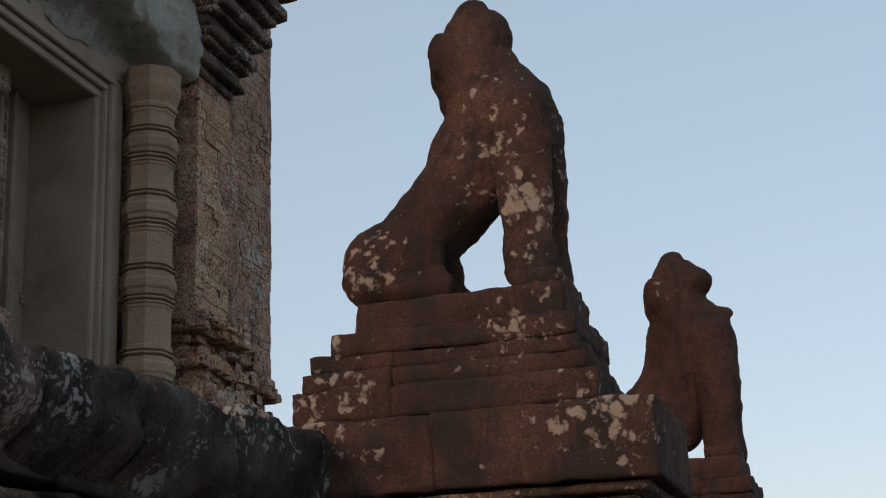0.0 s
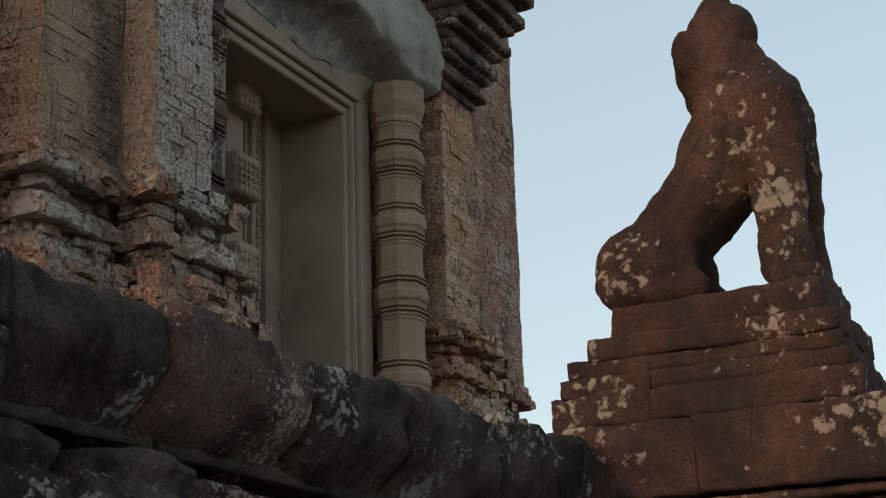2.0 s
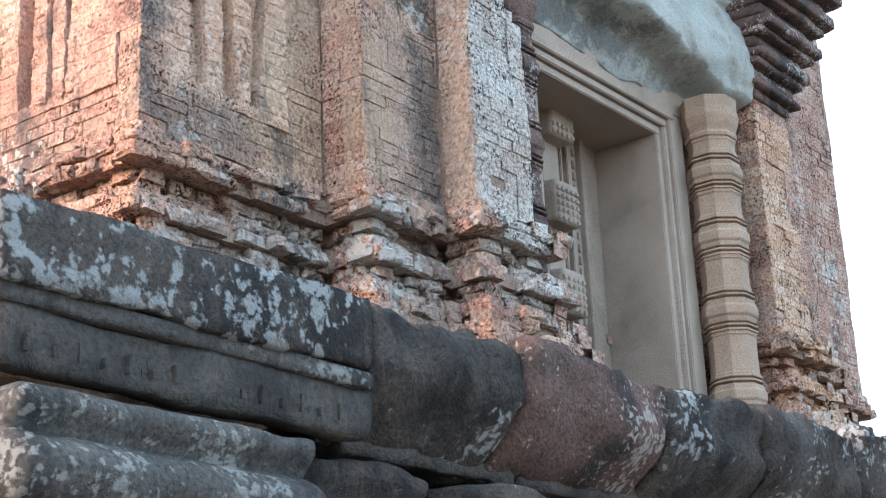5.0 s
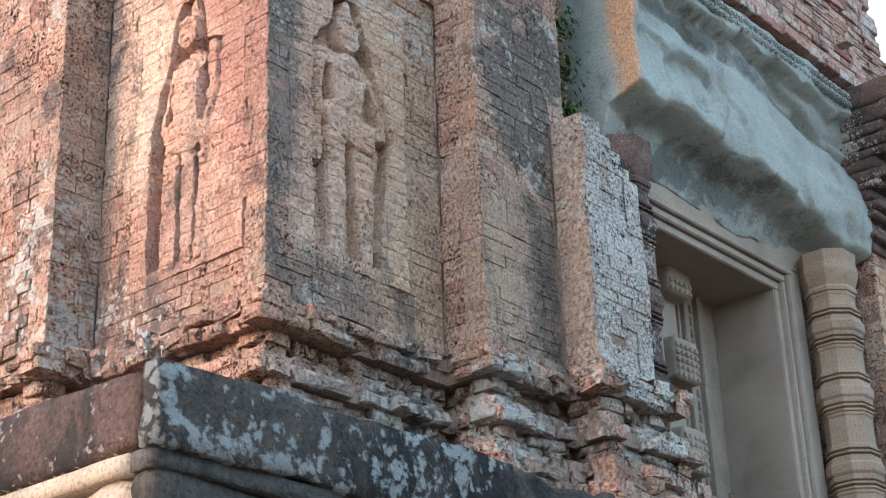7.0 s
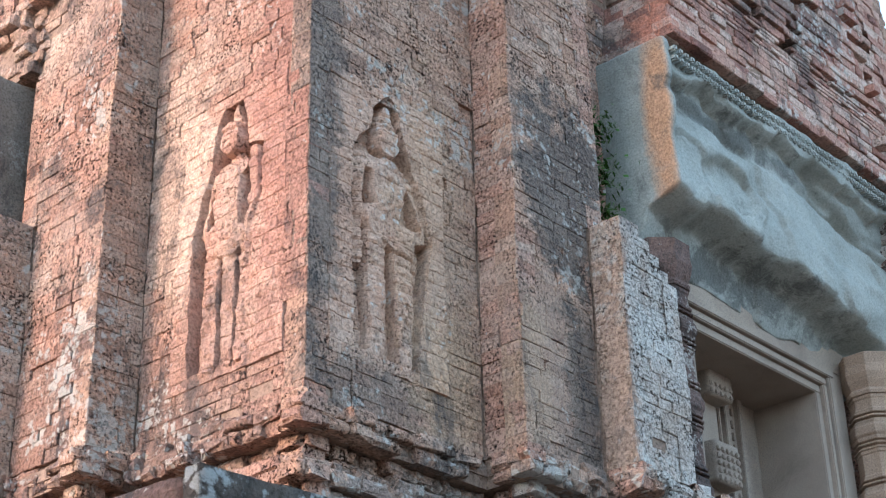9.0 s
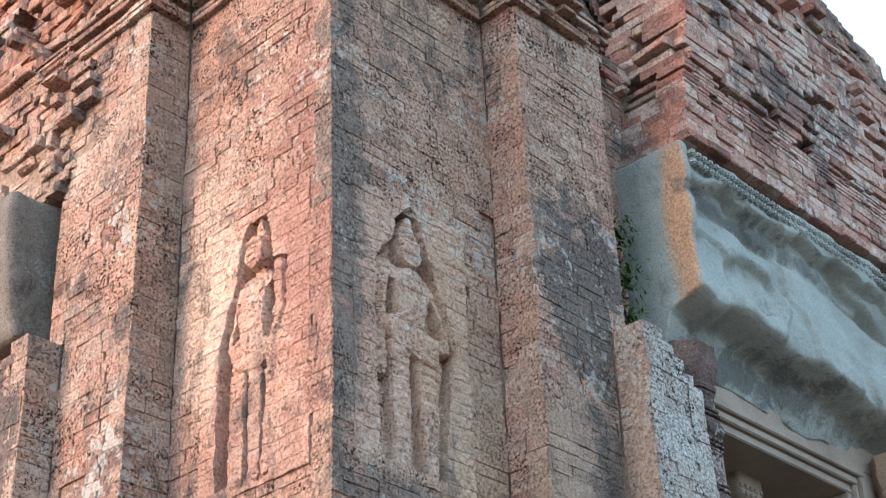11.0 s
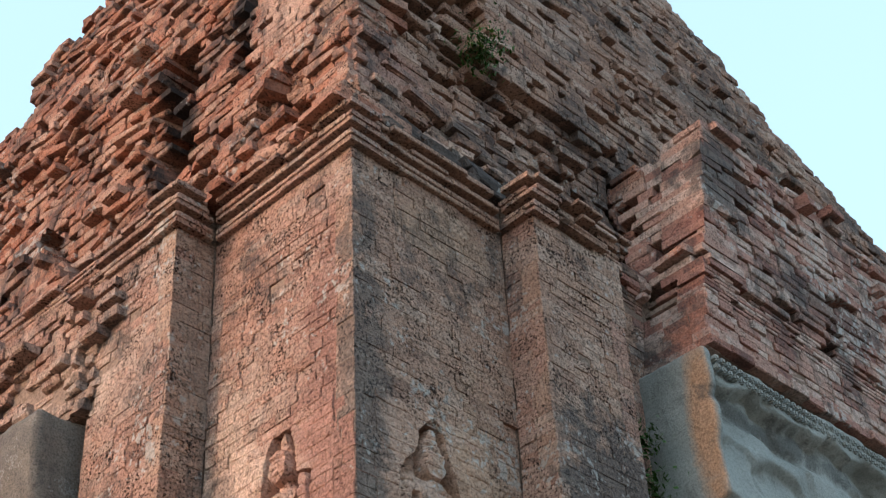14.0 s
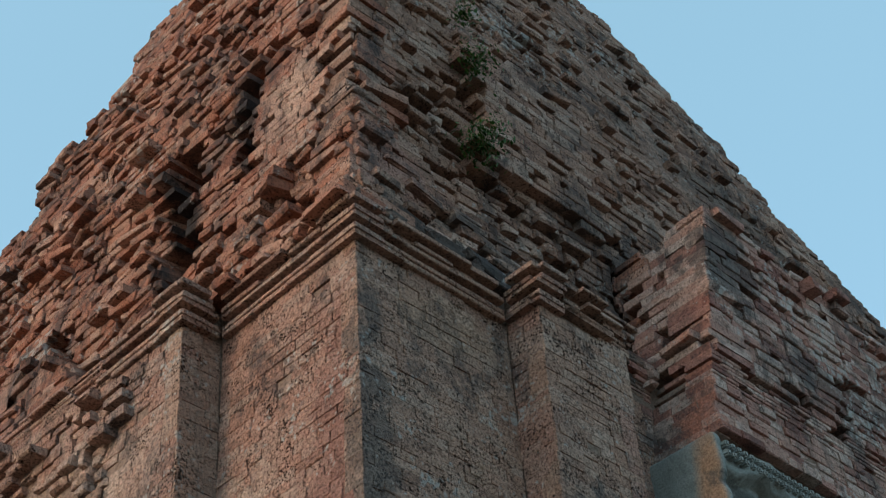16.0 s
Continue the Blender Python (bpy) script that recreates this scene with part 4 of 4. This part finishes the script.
for k, (a, b) in enumerate(zip(xs, xs[1:])):
    near = k == 0
    stone("fillet_stone", (a, -3.18 if near else -3.12, -1.7), (b, -3.1 if near else -2.4, -1.655), M_GREYSTONE if near else M_SOOT, plinth, PINV, cell=0.05, r=0.004, amp=0.002, seed=30 + k)
    stone("frieze_stone", (a + (0.012 if near else 0.03), -3.168 if near else -3.04, -1.83), (b - 0.004, -3.1 if near else -2.4, -1.697), M_SOOT, plinth, PINV, cell=0.03, r=0.01, amp=0.014, freq=9, seed=40 + k)
stone("fillet_stone", (-3.265, -3.098, -1.7), (-2.4, 5.5, -1.655), M_BUFF, plinth, PINV, cell=0.06, r=0.004, amp=0.004, seed=36)
stone("frieze_stone", (-3.25, -3.098, -1.83), (-2.4, 5.5, -1.697), M_BUFF, plinth, PINV, cell=0.05, r=0.012, amp=0.025, freq=8, seed=47)


def torus_shape(p):
    """A lip along the top, a hollow under it, then the swelling roll."""
    q = Vector(p)
    if p.y < -2.95:
        q.y += 0.05 * math.exp(-((p.z + 1.955) / 0.022) ** 2) - 0.03 * math.exp(-((p.z + 2.03) / 0.05) ** 2)
    return q


xs = [-3.26, -2.36, -1.75, -1.2, -0.4, 0.6, 1.95]
for k, (a, b) in enumerate(zip(xs, xs[1:])):
    stone("torus_stone", (a + 0.01, -3.24 + (0.0, 0.13, 0.08, 0.16, 0.1, 0.14)[k], -2.1 - 0.02 * k), (b - 0.01, -2.4, -1.865), (M_GREYSTONE, M_DARK, M_DARK, M_REDDARK, M_DARK, M_DARK)[k], plinth, PINV, cell=0.024 if k == 0 else 0.04, r=0.03, amp=0.018 if k == 0 else 0.035, freq=3.2, seed=50 + k, shape=torus_shape)
    stone("base_stone", (a, -3.12, -2.6), (b - 0.008, -2.4, -2.13 - 0.02 * k), M_DARK, plinth, PINV, cell=0.06, r=0.04, amp=0.04, seed=60 + k)
    stone("base_stone", (a, -3.3, GROUND), (b - 0.008, -2.4, -2.61), M_DARK, plinth, PINV, cell=0.14, r=0.05, amp=0.04, seed=70 + k)
stone("torus_stone", (-3.28, -2.39, -2.1), (-2.4, 5.5, -1.88), M_REDDARK, plinth, PINV, cell=0.06, r=0.09, amp=0.05, seed=58)
stone("base_stone", (-3.2, -2.39, GROUND), (-2.4, 5.5, -2.11), M_REDDARK, plinth, PINV, cell=0.14, r=0.05, amp=0.04, seed=68)

petals = []
for k in range(46):
    y = -3.08 + k * 0.062
    petals.append(((-3.262, y, -1.81), (-3.2, y + 0.045, -1.725)))
swirls = []
for k in range(15):
    x = -3.2 + k * 0.068
    swirls.append(((x, -3.176, -1.81), (x + 0.04, -3.12, -1.735 - 0.02 * (k % 2))))
ob = tagged(part("carving", boxes("carving", swirls, 0.017), M_SOOT, plinth, "row of blackened carved scrolls"), kind="stuff")
ob.matrix_parent_inverse = PINV
ob = tagged(part("carving", boxes("carving", petals, 0.018), M_BUFF, plinth, "row of small worn carved petals"), kind="stuff")
ob.matrix_parent_inverse = PINV


# ---- lion pedestals flanking the stair ----
def pedestal(dx, dy, dz, label, seed):
    ob = thing("lion_pedestal", label, "pedestal", "lion pedestals", at=(2.3 + dx, -3.8 + dy, GROUND))
    inv = Matrix.Translation((-2.3 - dx, 3.8 - dy, -GROUND))
    wide = 0.72
    tiers = [
        (1.82, -4.72, -3.0, -1.62, -1.27, (-3.7,), 0.03), (1.85, -4.47, -3.02, -1.266, -1.12, (-3.5,), 0.03), (1.88, -4.42, -3.06, -1.116, -1.03, (-3.5, -4.03), 0.025), (1.91, -4.38, -3.1, -1.026, -0.95, (-3.5, -4.03), 0.02),
        (1.9, -4.38, -3.2, -0.946, -0.84, (-3.52, -4.03), 0.03), (1.98, -4.31, -3.3, -0.836, -0.68, (-4.04,), 0.03), (2.0, -4.29, -4.07, -0.676, -0.6, (), 0.03),
    ]
    for k, (x0, y0, y1, z0, z1, cuts, r) in enumerate(tiers):
        edges = [y0, *sorted(cuts), y1]
        for j, (a, b) in enumerate(zip(edges, edges[1:])):
            stone("pedestal_stone", (x0 + dx, a + dy - 0.006, z0 + dz - 0.006), (x0 + dx + wide + (1.9 - x0) * 2, b + dy + 0.006, z1 + dz + 0.006), M_RED, ob, inv, cell=0.028, r=r * 0.5, amp=0.02, freq=6.5, seed=seed + k * 3 + j)
    for k, (o, z0, z1) in enumerate(((0.05, -1.68, -1.624), (0.12, -1.8, -1.684), (0.07, -1.9, -1.804), (0.2, -2.3, -1.904), (0.1, -2.7, -2.304), (0.0, GROUND, -2.704))):
        stone("pedestal_stone", (1.82 + o + dx, -4.72 + o + dy, z0 + (dz if k < 5 else 0)), (2.8 - o + dx, -2.95 + dy, z1 + dz), M_REDDARK, ob, inv, cell=0.06, r=0.02, amp=0.02, seed=seed + 30 + k)
    return ob


pedestal(0, 0, 0, "cracked moulded red sandstone pedestal under a lion", 100)
pedestal(4.15, -0.27, -0.19, "moulded red sandstone pedestal on the stair's far side", 200)


# ---- stone lions, each one plain worn mesh ----
def blob(bm, c, r, turn=(0, 0, 0)):
    m = Matrix.LocRotScale(c, Euler([radians(a) for a in turn]), r)
    bmesh.ops.create_icosphere(bm, subdivisions=3, radius=1.0, matrix=m)


def limb(bm, pts):
    """A tapered limb through (point, radius across, radius along)."""
    for (p, rx, ry), (q, sx, sy) in zip(pts, pts[1:]):
        p, q = Vector(p), Vector(q)
        steps = max(2, int((q - p).length / 0.03))
        for k in range(steps + 1):
            t = k / steps
            m = Matrix.LocRotScale(p.lerp(q, t), None, (rx + (sx - rx) * t, ry + (sy - ry) * t, min(ry + (sy - ry) * t, 0.1)))
            bmesh.ops.create_icosphere(bm, subdivisions=2, radius=1.0, matrix=m)


def lion(base, jaw, label):
    """Sits facing -y on its haunches; u runs forward, v up."""
    bm = bmesh.new()

    def P(x, u, v):
        return (x, -u * 0.995, v)

    limb(bm, [(P(0, 0.26, 0.22), 0.23, 0.23), (P(0, 0.44, 0.4), 0.22, 0.24), (P(0, 0.62, 0.56), 0.22, 0.25), (P(0, 0.76, 0.82), 0.24, 0.27), (P(0, 0.78, 1.0), 0.24, 0.27), (P(0, 0.68, 1.15), 0.2, 0.22), (P(0, 0.66, 1.3), 0.18, 0.19), (P(0, 0.67, 1.43), 0.15, 0.15), (P(0, 0.68, 1.53), 0.1, 0.1)])
    blob(bm, P(0, 0.92, 0.92), (0.23, 0.18, 0.27))
    limb(bm, [(P(0, 0.22, 0.3), 0.2, 0.18), (P(0, 0.38, 0.46), 0.19, 0.2), (P(0, 0.56, 0.66), 0.19, 0.19), (P(0, 0.66, 0.9), 0.19, 0.19)])
    for s in (-1, 1):
        blob(bm, P(0.15 * s, 0.27, 0.22), (0.14, 0.27, 0.22), (0, 0, 0))
        blob(bm, P(0.17 * s, 0.16, 0.14), (0.11, 0.15, 0.15))
        limb(bm, [(P(0.19 * s, 0.3, 0.08), 0.08, 0.09), (P(0.2 * s, 0.5, 0.07), 0.07, 0.09)])
        limb(bm, [(P(0.17 * s, 0.93, 0.95), 0.11, 0.17), (P(0.17 * s, 0.95, 0.6), 0.1, 0.15), (P(0.17 * s, 0.96, 0.3), 0.085, 0.125), (P(0.17 * s, 0.97, 0.1), 0.095, 0.14)])
        blob(bm, P(0.16 * s, 0.56, 1.27), (0.05, 0.08, 0.13))
    blob(bm, P(0, 0.52, 1.24), (0.15, 0.07, 0.17))
    blob(bm, P(0, 0.8, 1.22), (0.11, 0.12, 0.14))
    blob(bm, P(0, 0.78, 1.4), (0.12, 0.11, 0.15))
    blob(bm, P(0, 0.88, 1.12), (0.13, 0.12, 0.12))
    blob(bm, P(0, 0.27, 0.33), (0.2, 0.2, 0.15), (0, 0, 0))
    if jaw:
        blob(bm, P(0, 0.66, 0.48), (0.2, 0.22, 0.36))
        blob(bm, P(0, 0.62, 0.85), (0.2, 0.18, 0.36))
        blob(bm, P(0, 0.83, 1.38), (0.13, 0.14, 0.12))
        blob(bm, P(0, 0.98, 1.12), (0.1, 0.13, 0.055))
    me = bpy.data.meshes.new("stone_lion")
    bm.to_mesh(me)
    bm.free()
    ob = new("stone_lion", me)
    me.materials.append(M_RED)
    ob.location = base
    mod = ob.modifiers.new("fuse", "REMESH")
    mod.mode, mod.voxel_size, mod.use_smooth_shade = "VOXEL", 0.016, True
    mod = ob.modifiers.new("soften", "SMOOTH")
    mod.factor, mod.iterations = 0.5, 6
    tex = bpy.data.textures.new("wear", "CLOUDS")
    tex.noise_scale, tex.noise_depth = 0.1, 5
    mod = ob.modifiers.new("wear", "DISPLACE")
    mod.texture, mod.strength, mod.mid_level = tex, 0.036, 0.5
    return tagged(ob, label, "statue", "stone lions")


lion((2.33, -3.16, -0.66), False, "seated red sandstone lion, worn, muzzle lost")
lion((2.33 + 4.15, -3.22 - 0.27, -0.9), True, "far seated red sandstone lion with an open jaw")


# ---- shrubs rooted in the brickwork ----
def shrub(at, size, count, seed):
    r = random.Random(seed)
    verts, faces = [], []
    for _ in range(count):
        d = Vector((r.gauss(0, 0.5), r.gauss(0, 0.5), r.gauss(0, 0.45)))
        c = d * size
        a = Vector((r.uniform(-1, 1), r.uniform(-1, 1), r.uniform(-0.4, 1))).normalized()
        b = a.orthogonal().normalized()
        l, w = r.uniform(0.03, 0.06), r.uniform(0.012, 0.022)
        k = len(verts)
        verts += [c, c + a * l * 0.5 + b * w, c + a * l, c + a * l * 0.5 - b * w]
        faces.append((k, k + 1, k + 2, k + 3))
    ob = new("shrub", mesh_of("shrub", verts, faces))
    ob.location = at
    ob.data.materials.append(M_LEAF)
    return tagged(ob, "small green shrub growing out of the brick joints", "plant", "shrubs on the tower", "stuff")


shrub((1.66, 0.24, 6.72), 0.2, 600, 1)
shrub((1.74, 0.3, 7.78), 0.16, 380, 2)
shrub((1.72, 0.36, 8.46), 0.12, 200, 6)
shrub((2.5, -0.16, 3.2), 0.14, 300, 3)
shrub((2.5, -0.16, 2.85), 0.15, 300, 4)
shrub((2.54, -0.16, 2.55), 0.11, 200, 5)
